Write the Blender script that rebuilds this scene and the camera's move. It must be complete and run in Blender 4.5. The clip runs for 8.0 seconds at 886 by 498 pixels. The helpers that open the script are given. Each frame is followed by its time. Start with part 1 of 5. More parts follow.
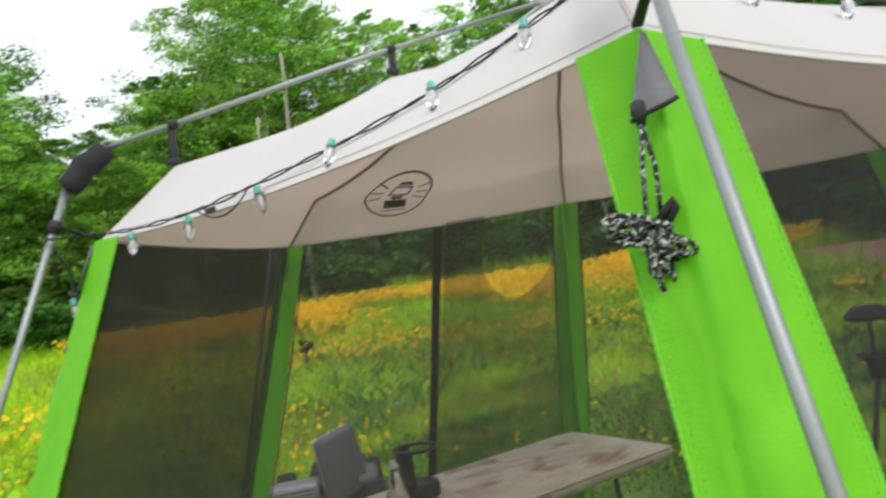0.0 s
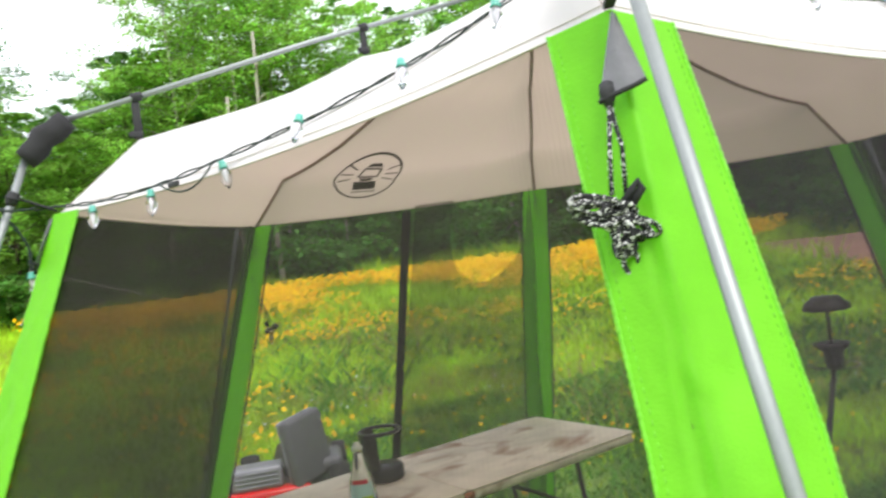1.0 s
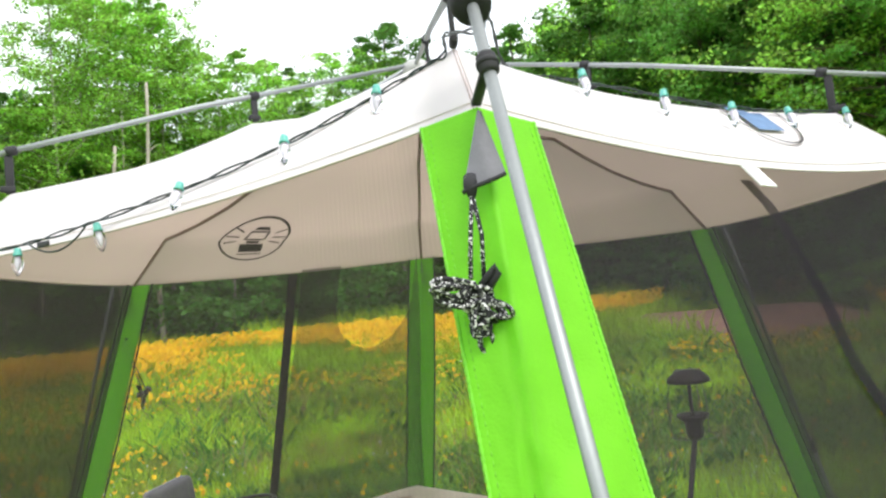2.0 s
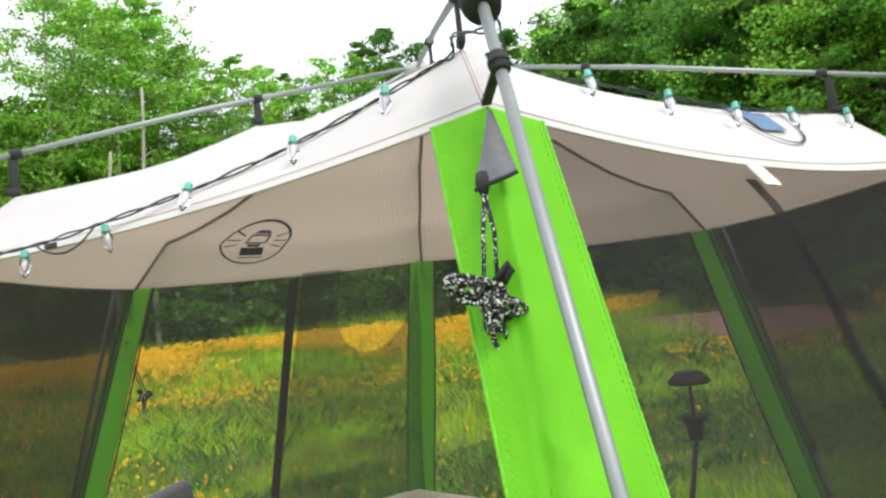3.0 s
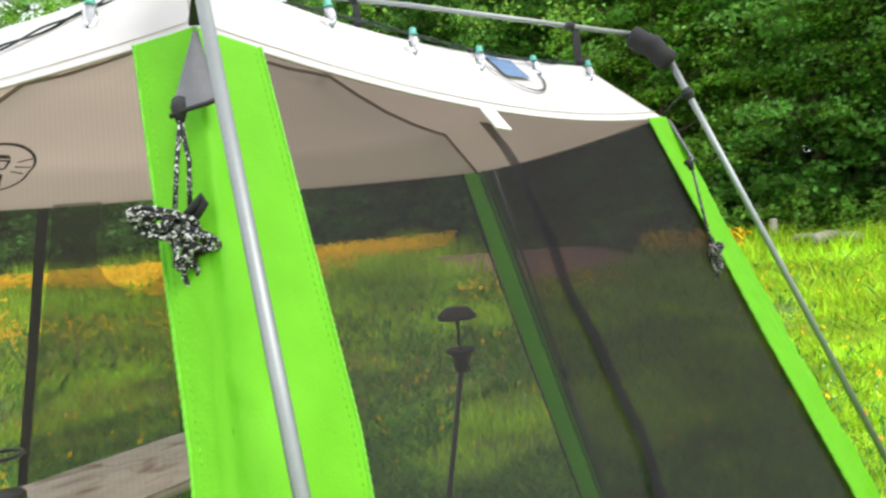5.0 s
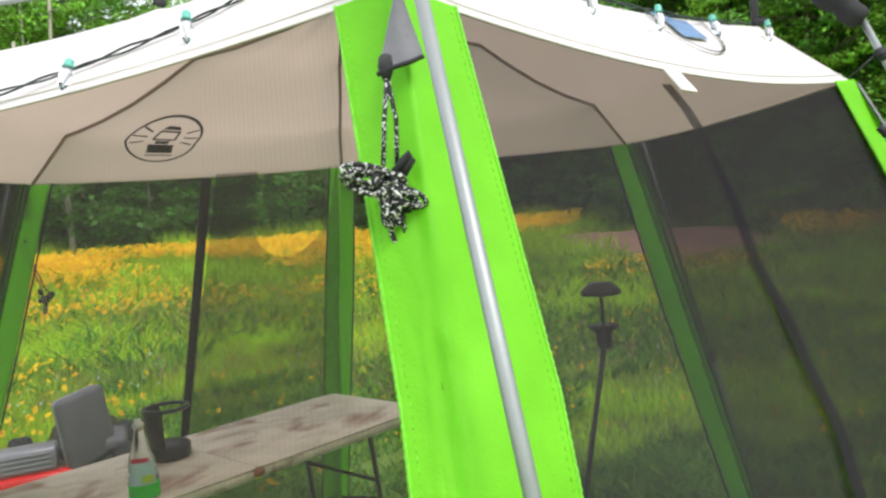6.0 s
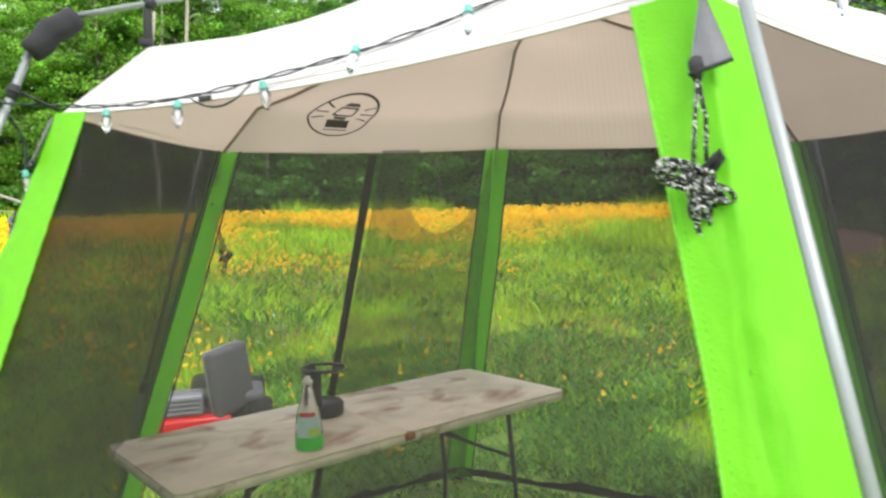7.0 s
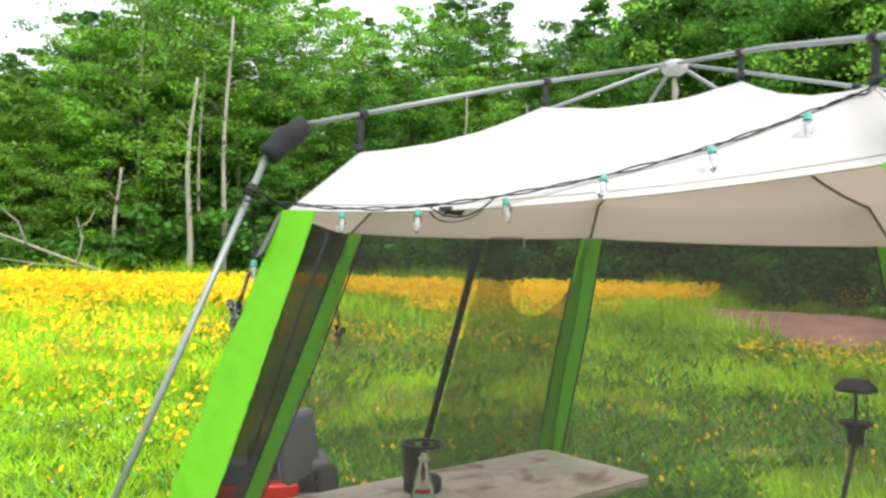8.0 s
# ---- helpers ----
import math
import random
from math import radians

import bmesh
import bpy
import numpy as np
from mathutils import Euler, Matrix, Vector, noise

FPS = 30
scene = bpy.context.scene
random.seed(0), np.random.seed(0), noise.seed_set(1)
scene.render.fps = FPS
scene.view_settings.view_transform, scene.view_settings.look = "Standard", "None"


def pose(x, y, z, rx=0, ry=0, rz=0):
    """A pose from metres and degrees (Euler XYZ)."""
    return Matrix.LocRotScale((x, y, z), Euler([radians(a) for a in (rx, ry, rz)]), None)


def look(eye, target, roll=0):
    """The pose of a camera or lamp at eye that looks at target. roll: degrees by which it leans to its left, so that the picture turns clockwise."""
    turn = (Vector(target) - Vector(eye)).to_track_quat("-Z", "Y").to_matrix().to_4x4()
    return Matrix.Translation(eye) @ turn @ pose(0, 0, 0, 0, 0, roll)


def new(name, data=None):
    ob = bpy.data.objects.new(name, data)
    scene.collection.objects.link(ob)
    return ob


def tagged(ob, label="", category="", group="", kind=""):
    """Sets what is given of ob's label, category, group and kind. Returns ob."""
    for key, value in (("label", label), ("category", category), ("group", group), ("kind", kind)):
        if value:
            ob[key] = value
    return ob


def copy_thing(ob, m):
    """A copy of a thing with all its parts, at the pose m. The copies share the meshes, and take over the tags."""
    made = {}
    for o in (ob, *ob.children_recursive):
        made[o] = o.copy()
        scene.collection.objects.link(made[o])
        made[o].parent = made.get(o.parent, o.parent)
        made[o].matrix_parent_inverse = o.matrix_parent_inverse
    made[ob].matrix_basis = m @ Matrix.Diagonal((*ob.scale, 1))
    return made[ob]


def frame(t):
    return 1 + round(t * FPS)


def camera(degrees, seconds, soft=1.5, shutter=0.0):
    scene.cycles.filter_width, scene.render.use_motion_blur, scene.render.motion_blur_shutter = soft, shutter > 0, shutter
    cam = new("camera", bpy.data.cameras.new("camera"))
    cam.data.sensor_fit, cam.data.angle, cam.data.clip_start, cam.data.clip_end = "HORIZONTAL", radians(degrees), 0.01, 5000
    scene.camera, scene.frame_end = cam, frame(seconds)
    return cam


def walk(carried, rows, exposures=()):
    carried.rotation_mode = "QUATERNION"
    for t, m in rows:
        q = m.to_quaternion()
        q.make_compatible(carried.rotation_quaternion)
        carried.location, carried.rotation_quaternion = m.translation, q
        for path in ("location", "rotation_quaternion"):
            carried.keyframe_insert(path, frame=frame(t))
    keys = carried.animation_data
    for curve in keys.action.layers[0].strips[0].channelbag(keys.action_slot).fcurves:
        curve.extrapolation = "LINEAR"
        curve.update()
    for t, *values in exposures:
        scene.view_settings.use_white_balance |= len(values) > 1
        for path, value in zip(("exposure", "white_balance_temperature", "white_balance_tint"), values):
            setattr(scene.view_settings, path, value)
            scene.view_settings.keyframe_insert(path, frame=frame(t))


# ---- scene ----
cam = camera(61.2, 8.0, 2.5, 0.25)
METRES, EYE, TILT, LEAN, TURN = 8.0, 1.5, 0.0, 0.0, 0.0
PATH = [
    (0, (-0.173, -2.357, 1.75), (-0.417, -0.374, 1.827), -9.1),
    (0.5, (-0.181, -2.365, 1.743), (-0.705, -0.435, 1.719), -10.2),
    (1, (-0.17, -2.351, 1.739), (-0.34, -0.359, 1.767), -7.9),
    (1.5, (-0.145, -2.37, 1.742), (-0.109, -0.373, 1.844), -5.8),
    (1.7, (-0.132, -2.398, 1.752), (-0.01, -0.407, 1.898), -6.0),
    (3, (-0.158, -2.404, 1.744), (-0.014, -0.416, 1.916), -6.5),
    (3.5, (-0.133, -2.411, 1.741), (0.065, -0.424, 1.848), -6.2),
    (4, (-0.103, -2.408, 1.735), (0.227, -0.437, 1.803), -4.3),
    (4.5, (-0.029, -2.411, 1.727), (0.527, -0.49, 1.722), -6.0),
    (4.7, (-0.017, -2.417, 1.73), (0.649, -0.532, 1.692), -5.8),
    (5.8, (-0.112, -2.362, 1.716), (0.25, -0.396, 1.651), -5.2),
    (6, (-0.122, -2.364, 1.716), (0.19, -0.39, 1.639), -4.9),
    (6.5, (-0.184, -2.355, 1.71), (0.039, -0.373, 1.569), -5.2),
    (7, (-0.381, -2.414, 1.737), (-0.329, -0.418, 1.624), -1.4),
    (7.3, (-0.541, -2.486, 1.793), (-0.482, -0.488, 1.741), -1.6),
    (7.5, (-0.633, -2.553, 1.822), (-0.564, -0.554, 1.83), -1.5),
    (8, (-0.817, -2.566, 1.815), (-0.796, -0.567, 1.882), 1.1),
]
EXPOSURE = [(0, -0.12), (0.5, 0.31), (1.0, 0.49), (1.5, 0.54), (3.0, 0.18), (3.5, 0.15), (4.5, 0.25), (6.0, 0.40), (6.5, 0.40), (7.0, 0.64), (7.5, 0.75), (8.0, 0.35)]
walk(cam, [(t, look(eye, target, roll)) for t, eye, target, roll in PATH], EXPOSURE)

# ---------------------------------------------------------------- light
SUN_AZ, SUN_EL = 148.0, 57.0          # bright thin overcast, light from behind the viewer
world = bpy.data.worlds.new("sky")
scene.world = world
world.use_nodes = True
wn, wl = world.node_tree.nodes, world.node_tree.links
sky = wn.new("ShaderNodeTexSky")
sky.sky_type = "NISHITA"
sky.sun_disc = False
sky.sun_elevation, sky.sun_rotation = radians(SUN_EL), radians(SUN_AZ)
sky.air_density, sky.dust_density = 1.0, 3.0
cloud = wn.new("ShaderNodeTexNoise")
cloud.inputs["Scale"].default_value = 2.2
cloud.inputs["Detail"].default_value = 5
ramp = wn.new("ShaderNodeMapRange")
ramp.inputs["From Min"].default_value, ramp.inputs["From Max"].default_value = 0.3, 0.6
ramp.inputs["To Min"].default_value, ramp.inputs["To Max"].default_value = 0.72, 1.0
wl.new(cloud.outputs["Fac"], ramp.inputs["Value"])
mixs = wn.new("ShaderNodeMix")
mixs.data_type = "RGBA"
mixs.inputs["B"].default_value = (11.5, 11.9, 12.6, 1)
wl.new(ramp.outputs["Result"], mixs.inputs["Factor"])
wl.new(sky.outputs["Color"], mixs.inputs["A"])
wl.new(mixs.outputs["Result"], wn["Background"].inputs["Color"])
wn["Background"].inputs["Strength"].default_value = 0.118
sun_data = bpy.data.lights.new("sun", "SUN")
sun_data.energy, sun_data.angle, sun_data.color = 2.3, radians(22), (1.0, 0.965, 0.91)
sun = new("sun", sun_data)
sa, se = radians(SUN_AZ), radians(SUN_EL)
sun.matrix_world = look((30 * math.sin(sa) * math.cos(se), 30 * math.cos(sa) * math.cos(se), 30 * math.sin(se)), (0, 0, 0))


# ---------------------------------------------------------------- materials
def material(name, colour, rough=0.6, metal=0.0, vary=0.25, scale=8.0, fine=90.0, bump=0.15, spread=0.002, island=0.0, glow=0.0, spec=0.5, obj_random=0.0, through_light=0.0, light_colour=None, wear=None, stretch=None):
    """Principled surface with variation at two scales, optional light passing through (cloth, leaves)."""
    m = bpy.data.materials.new(name)
    m.use_nodes = True
    n, l = m.node_tree.nodes, m.node_tree.links
    b = n["Principled BSDF"]
    out = n["Material Output"]
    b.inputs["Roughness"].default_value, b.inputs["Metallic"].default_value = rough, metal
    b.inputs["Specular IOR Level"].default_value = spec
    co = n.new("ShaderNodeTexCoord")
    big, small = n.new("ShaderNodeTexNoise"), n.new("ShaderNodeTexNoise")
    big.inputs["Scale"].default_value, small.inputs["Scale"].default_value = scale, fine
    big.inputs["Detail"].default_value, small.inputs["Detail"].default_value = 5, 3
    place = co.outputs["Object"]
    if stretch:
        mp = n.new("ShaderNodeMapping")
        mp.inputs["Scale"].default_value = stretch
        l.new(place, mp.inputs["Vector"])
        place = mp.outputs["Vector"]
    for t in (big, small):
        l.new(place, t.inputs["Vector"])
    add = n.new("ShaderNodeMath")
    add.operation = "MULTIPLY_ADD"
    add.inputs[1].default_value = 0.35
    l.new(small.outputs["Fac"], add.inputs[0])
    l.new(big.outputs["Fac"], add.inputs[2])
    rng = n.new("ShaderNodeMapRange")
    rng.inputs["From Min"].default_value, rng.inputs["From Max"].default_value = 0.4, 0.95
    rng.inputs["To Min"].default_value, rng.inputs["To Max"].default_value = 1 - vary, 1 + vary
    l.new(add.outputs[0], rng.inputs["Value"])
    value = rng.outputs["Result"]
    for amount, source in ((island, "ShaderNodeNewGeometry"), (obj_random, "ShaderNodeObjectInfo")):
        if amount:
            g = n.new(source)
            r2 = n.new("ShaderNodeMapRange")
            r2.inputs["To Min"].default_value, r2.inputs["To Max"].default_value = 1 - amount, 1 + amount
            l.new(g.outputs["Random Per Island" if "Geometry" in source else "Random"], r2.inputs["Value"])
            mu = n.new("ShaderNodeMath")
            mu.operation = "MULTIPLY"
            l.new(value, mu.inputs[0])
            l.new(r2.outputs["Result"], mu.inputs[1])
            value = mu.outputs[0]
    hsv = n.new("ShaderNodeHueSaturation")
    hsv.inputs["Color"].default_value = (*colour, 1)
    l.new(value, hsv.inputs["Value"])
    if island:
        g2 = n.new("ShaderNodeNewGeometry")
        r3 = n.new("ShaderNodeMapRange")
        r3.inputs["To Min"].default_value, r3.inputs["To Max"].default_value = 0.485, 0.515
        l.new(g2.outputs["Random Per Island"], r3.inputs["Value"])
        l.new(r3.outputs["Result"], hsv.inputs["Hue"])
    col = hsv.outputs["Color"]
    if wear:
        wcol, wscale, lo, hi = wear
        wnz = n.new("ShaderNodeTexNoise")
        wnz.inputs["Scale"].default_value, wnz.inputs["Detail"].default_value, wnz.inputs["Distortion"].default_value = wscale, 6, 0.6
        l.new(place, wnz.inputs["Vector"])
        wr = n.new("ShaderNodeMapRange")
        wr.inputs["From Min"].default_value, wr.inputs["From Max"].default_value = lo, hi
        l.new(wnz.outputs["Fac"], wr.inputs["Value"])
        wm = n.new("ShaderNodeMix")
        wm.data_type = "RGBA"
        wm.inputs["B"].default_value = (*wcol, 1)
        l.new(wr.outputs["Result"], wm.inputs["Factor"])
        l.new(col, wm.inputs["A"])
        col = wm.outputs["Result"]
    l.new(col, b.inputs["Base Color"])
    if bump:
        bp = n.new("ShaderNodeBump")
        bp.inputs["Strength"].default_value, bp.inputs["Distance"].default_value = bump, spread
        l.new(add.outputs[0], bp.inputs["Height"])
        l.new(bp.outputs["Normal"], b.inputs["Normal"])
    if through_light:
        tr = n.new("ShaderNodeBsdfTranslucent")
        if light_colour:
            tr.inputs["Color"].default_value = (*light_colour, 1)
        else:
            l.new(col, tr.inputs["Color"])
        mx = n.new("ShaderNodeMixShader")
        mx.inputs["Fac"].default_value = through_light
        l.new(b.outputs[0], mx.inputs[1])
        l.new(tr.outputs[0], mx.inputs[2])
        l.new(mx.outputs[0], out.inputs["Surface"])
    return m


def screen_material(name, colour, cover, moire=0.0):
    """Fine insect netting: the share of threads to holes, too fine to model. Painted bands imitate moire."""
    m = bpy.data.materials.new(name)
    m.use_nodes = True
    n, l = m.node_tree.nodes, m.node_tree.links
    n.remove(n["Principled BSDF"])
    d, t, mx = n.new("ShaderNodeBsdfDiffuse"), n.new("ShaderNodeBsdfTransparent"), n.new("ShaderNodeMixShader")
    d.inputs["Color"].default_value = (*colour, 1)
    co, nz, rg = n.new("ShaderNodeTexCoord"), n.new("ShaderNodeTexNoise"), n.new("ShaderNodeMapRange")
    nz.inputs["Scale"].default_value, nz.inputs["Detail"].default_value = 2.5, 4
    rg.inputs["To Min"].default_value, rg.inputs["To Max"].default_value = cover - 0.06, cover + 0.06
    l.new(co.outputs["Object"], nz.inputs["Vector"])
    l.new(nz.outputs["Fac"], rg.inputs["Value"])
    wv, wr, sm = n.new("ShaderNodeTexWave"), n.new("ShaderNodeMapRange"), n.new("ShaderNodeMath")
    wv.inputs["Scale"].default_value, wv.inputs["Distortion"].default_value = 46.0, 0.6
    wr.inputs["To Min"].default_value, wr.inputs["To Max"].default_value = -moire, moire
    sm.operation = "ADD"
    l.new(co.outputs["Object"], wv.inputs["Vector"])
    l.new(wv.outputs["Fac"], wr.inputs["Value"])
    l.new(rg.outputs["Result"], sm.inputs[0])
    l.new(wr.outputs["Result"], sm.inputs[1])
    l.new(sm.outputs[0], mx.inputs["Fac"])
    l.new(t.outputs[0], mx.inputs[1])
    l.new(d.outputs[0], mx.inputs[2])
    l.new(mx.outputs[0], n["Material Output"].inputs["Surface"])
    return m


def glass_material(name, colour, rough=0.03):
    m = bpy.data.materials.new(name)
    m.use_nodes = True
    b = m.node_tree.nodes["Principled BSDF"]
    b.inputs["Base Color"].default_value = (*colour, 1)
    b.inputs["Transmission Weight"].default_value = 1.0
    b.inputs["Roughness"].default_value = rough
    b.inputs["IOR"].default_value = 1.4
    return m


def rope_material():
    m = material("braided_cord", (0.015, 0.015, 0.017), 0.8, bump=0.4)
    n, l = m.node_tree.nodes, m.node_tree.links
    co = n.new("ShaderNodeTexCoord")
    vo = n.new("ShaderNodeTexVoronoi")
    vo.inputs["Scale"].default_value = 440
    rg = n.new("ShaderNodeMath")
    rg.operation = "GREATER_THAN"
    rg.inputs[1].default_value = 0.79
    sep = n.new("ShaderNodeSeparateColor")
    l.new(co.outputs["Object"], vo.inputs["Vector"])
    l.new(vo.outputs["Color"], sep.inputs["Color"])
    l.new(sep.outputs[0], rg.inputs[0])
    mx = n.new("ShaderNodeMix")
    mx.data_type = "RGBA"
    mx.inputs["A"].default_value, mx.inputs["B"].default_value = (0.012, 0.012, 0.014, 1), (0.62, 0.62, 0.6, 1)
    l.new(rg.outputs[0], mx.inputs["Factor"])
    l.new(mx.outputs["Result"], n["Principled BSDF"].inputs["Base Color"])
    return m


M = dict(
    canopy=material("canopy_cloth", (0.775, 0.748, 0.778), 0.75, vary=0.05, scale=3, fine=300, bump=0.25, spread=0.001, through_light=0.37, light_colour=(0.82, 0.61, 0.52)),
    hem=material("hem_tape", (0.70, 0.66, 0.62), 0.85, vary=0.12, scale=20, fine=400, through_light=0.3, light_colour=(0.7, 0.56, 0.48)),
    green=material("green_cloth", (0.22, 0.72, 0.025), 0.5, vary=0.08, scale=13, fine=260, bump=0.45, spread=0.006, through_light=0.42, light_colour=(0.23, 0.84, 0.014), spec=0.3),
    greenhem=material("green_stitched_edge", (0.19, 0.62, 0.03), 0.6, vary=0.2, scale=40, fine=300, bump=0.5, through_light=0.2),
    stitch=material("green_thread", (0.17, 0.60, 0.03), 0.7, vary=0.3, scale=60, fine=400),
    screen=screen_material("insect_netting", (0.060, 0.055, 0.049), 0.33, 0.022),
    # next three: one netting, slant-view darkness put into cover and thread colour
    mid=screen_material("netting_slant_dark_near", (0.034, 0.031, 0.033), 0.63, 0.015),
    slantdark=screen_material("netting_slant_dark_left", (0.020, 0.018, 0.0185), 0.885),
    slack=screen_material("netting_slant_dark_right", (0.022, 0.020, 0.022), 0.77),
    flap=screen_material("door_netting", (0.040, 0.035, 0.033), 0.47),
    black=material("black_webbing", (0.018, 0.018, 0.02), 0.75, vary=0.3, scale=30, fine=300),
    bunched=screen_material("bunched_netting", (0.022, 0.020, 0.024), 0.80),
    foam=material("black_foam", (0.02, 0.019, 0.022), 0.9, vary=0.3, scale=25, fine=220, bump=0.6, spread=0.004),
    seam=material("seam_tape", (0.30, 0.225, 0.19), 0.8, vary=0.2),
    pole=material("grey_steel_tube", (0.29, 0.31, 0.31), 0.52, 0.6, vary=0.14, scale=9, fine=160, bump=0.05),
    hub=material("hub_plastic", (0.45, 0.45, 0.44), 0.5, vary=0.1),
    greytab=material("grey_nylon_tab", (0.17, 0.165, 0.185), 0.7, vary=0.18, scale=30, fine=300, bump=0.4, through_light=0.1),
    rope=rope_material(),
    ink=material("dark_print", (0.05, 0.042, 0.04), 0.8, vary=0.15),
    blueink=material("blue_print", (0.10, 0.18, 0.32), 0.7, vary=0.2, scale=40),
    tag=material("white_tag", (0.75, 0.75, 0.72), 0.6, vary=0.08),
    wire=material("dark_green_wire", (0.010, 0.022, 0.018), 0.5, vary=0.3),
    socket=material("teal_socket", (0.09, 0.37, 0.31), 0.4, vary=0.2),
    glass=glass_material("clear_bulb_glass", (0.96, 0.95, 1.0), 0.10),
    bulbglint=material("bulb_core", (0.62, 0.61, 0.66), 0.3, vary=0.1),
    table=material("weathered_table_top", (0.80, 0.70, 0.56), 0.7, vary=0.2, scale=9, fine=70, bump=0.4, spread=0.003, wear=((0.36, 0.20, 0.13), 4.2, 0.55, 0.68), stretch=(0.7, 1, 1)),
    tabledge=material("weathered_table_edge", (0.78, 0.69, 0.54), 0.7, vary=0.2, scale=12, fine=90, wear=((0.22, 0.13, 0.07), 7, 0.56, 0.7)),
    rust=material("rusty_hinge", (0.30, 0.11, 0.05), 0.8, vary=0.4, scale=40),
    darkmetal=material("dark_metal_tube", (0.028, 0.027, 0.028), 0.5, 0.3, vary=0.3),
    cleargel=glass_material("clear_bottle_plastic", (0.90, 0.95, 0.92), 0.12),
    soap=material("green_liquid", (0.03, 0.80, 0.03), 0.15, vary=0.1, through_light=0.35),
    label=material("bottle_label", (0.42, 0.60, 0.60), 0.4, vary=0.15, scale=30),
    labelgreen=material("label_lime", (0.45, 0.62, 0.03), 0.4, vary=0.15),
    red=material("red_paint", (0.70, 0.005, 0.004), 0.3, vary=0.12, scale=10),
    redcap=material("red_plastic", (0.55, 0.02, 0.04), 0.4, vary=0.1),
    blackplastic=material("black_plastic", (0.016, 0.015, 0.018), 0.35, vary=0.2),
    seat=material("grey_vinyl", (0.105, 0.105, 0.115), 0.55, vary=0.15, scale=14, fine=160),
    seatedge=material("light_grey_vinyl", (0.24, 0.24, 0.26), 0.55, vary=0.15),
    silver=material("silver_panel", (0.27, 0.27, 0.30), 0.4, 0.2, vary=0.12),
    rubber=material("tyre_rubber", (0.015, 0.015, 0.015), 0.85, vary=0.2),
    lampdark=material("dark_bronze_plastic", (0.055, 0.05, 0.055), 0.45, 0.2, vary=0.3),
    lampglass=glass_material("lamp_glass", (0.85, 0.9, 0.92), 0.05),
    soil=material("bare_soil", (0.36, 0.19, 0.145), 0.95, vary=0.35, scale=1.6, fine=18, bump=0.6, spread=0.03),
    ground=material("meadow_ground", (0.14, 0.24, 0.035), 0.95, vary=0.45, scale=1.1, fine=14, bump=0.8, spread=0.05, wear=((0.15, 0.12, 0.05), 0.9, 0.55, 0.75)),
    grass=material("grass_blades", (0.52, 0.76, 0.04), 0.6, vary=0.5, scale=0.8, fine=4, wear=((0.44, 0.40, 0.13), 0.55, 0.57, 0.74), bump=0, island=0.35, through_light=0.48, spec=0.25),
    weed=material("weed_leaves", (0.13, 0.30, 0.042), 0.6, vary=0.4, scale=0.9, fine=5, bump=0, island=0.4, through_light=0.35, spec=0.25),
    dry=material("dry_stalks", (0.42, 0.30, 0.15), 0.8, vary=0.35, scale=0.9, fine=5, bump=0, island=0.35, through_light=0.2, spec=0.2),
    petal=material("yellow_petals", (0.97, 0.57, 0.005), 0.55, vary=0.15, scale=0.4, fine=2, bump=0, island=0.2, through_light=0.2, spec=0.2),
    eye=material("flower_centre", (0.05, 0.02, 0.008), 0.9, vary=0.2, bump=0),
    white=material("white_petals", (0.72, 0.76, 0.72), 0.6, vary=0.1, bump=0, island=0.1, spec=0.2),
    leaf=material("leaves", (0.29, 0.53, 0.078), 0.5, vary=0.4, scale=0.5, fine=3, bump=0, island=0.65, obj_random=0.22, through_light=0.5, spec=0.35),
    # dark crowns, and the wood's inner shade put into leaf colour
    darkleaf=material("dark_and_shaded_leaves", (0.13, 0.31, 0.05), 0.5, vary=0.35, scale=0.5, fine=3, bump=0, island=0.45, obj_random=0.25, through_light=0.45, spec=0.35),
    bark=material("grey_brown_bark", (0.10, 0.075, 0.055), 0.9, vary=0.4, scale=3, fine=25, bump=0.8, spread=0.03),
    birch=material("pale_birch_bark", (0.40, 0.36, 0.31), 0.85, vary=0.3, scale=2, fine=20, bump=0.5, spread=0.02, wear=((0.07, 0.055, 0.045), 3.0, 0.58, 0.66)),
    deadwood=material("weathered_dead_wood", (0.34, 0.31, 0.27), 0.9, vary=0.3, scale=4, fine=40, bump=0.6, spread=0.02),
)


# ---------------------------------------------------------------- mesh helpers
def finish(ob, mat_, parent=None, label="", smooth=True):
    for mm in (mat_ if isinstance(mat_, (list, tuple)) else [mat_]):
        ob.data.materials.append(mm)
    if smooth:
        for p in ob.data.polygons:
            p.use_smooth = True
    if parent:
        ob.parent = parent
    if label:
        tagged(ob, label)
    return ob


def part(name, bm, mat_, parent=None, label="", smooth=True):
    me = bpy.data.meshes.new(name)
    bmesh.ops.recalc_face_normals(bm, faces=bm.faces)
    bm.to_mesh(me)
    bm.free()
    return finish(new(name, me), mat_, parent, label, smooth)


def sheet(name, verts, faces, mat_, parent=None, label="", smooth=True):
    me = bpy.data.meshes.new(name)
    me.from_pydata(verts, [], faces)
    me.update()
    return finish(new(name, me), mat_, parent, label, smooth)


def thing(name, label, category, at=(0, 0, 0), rz=0, group="", kind=""):
    ob = new(name)
    ob.empty_display_size = 0.1
    ob.matrix_basis = pose(*at, 0, 0, rz)
    return tagged(ob, label, category, group, kind)


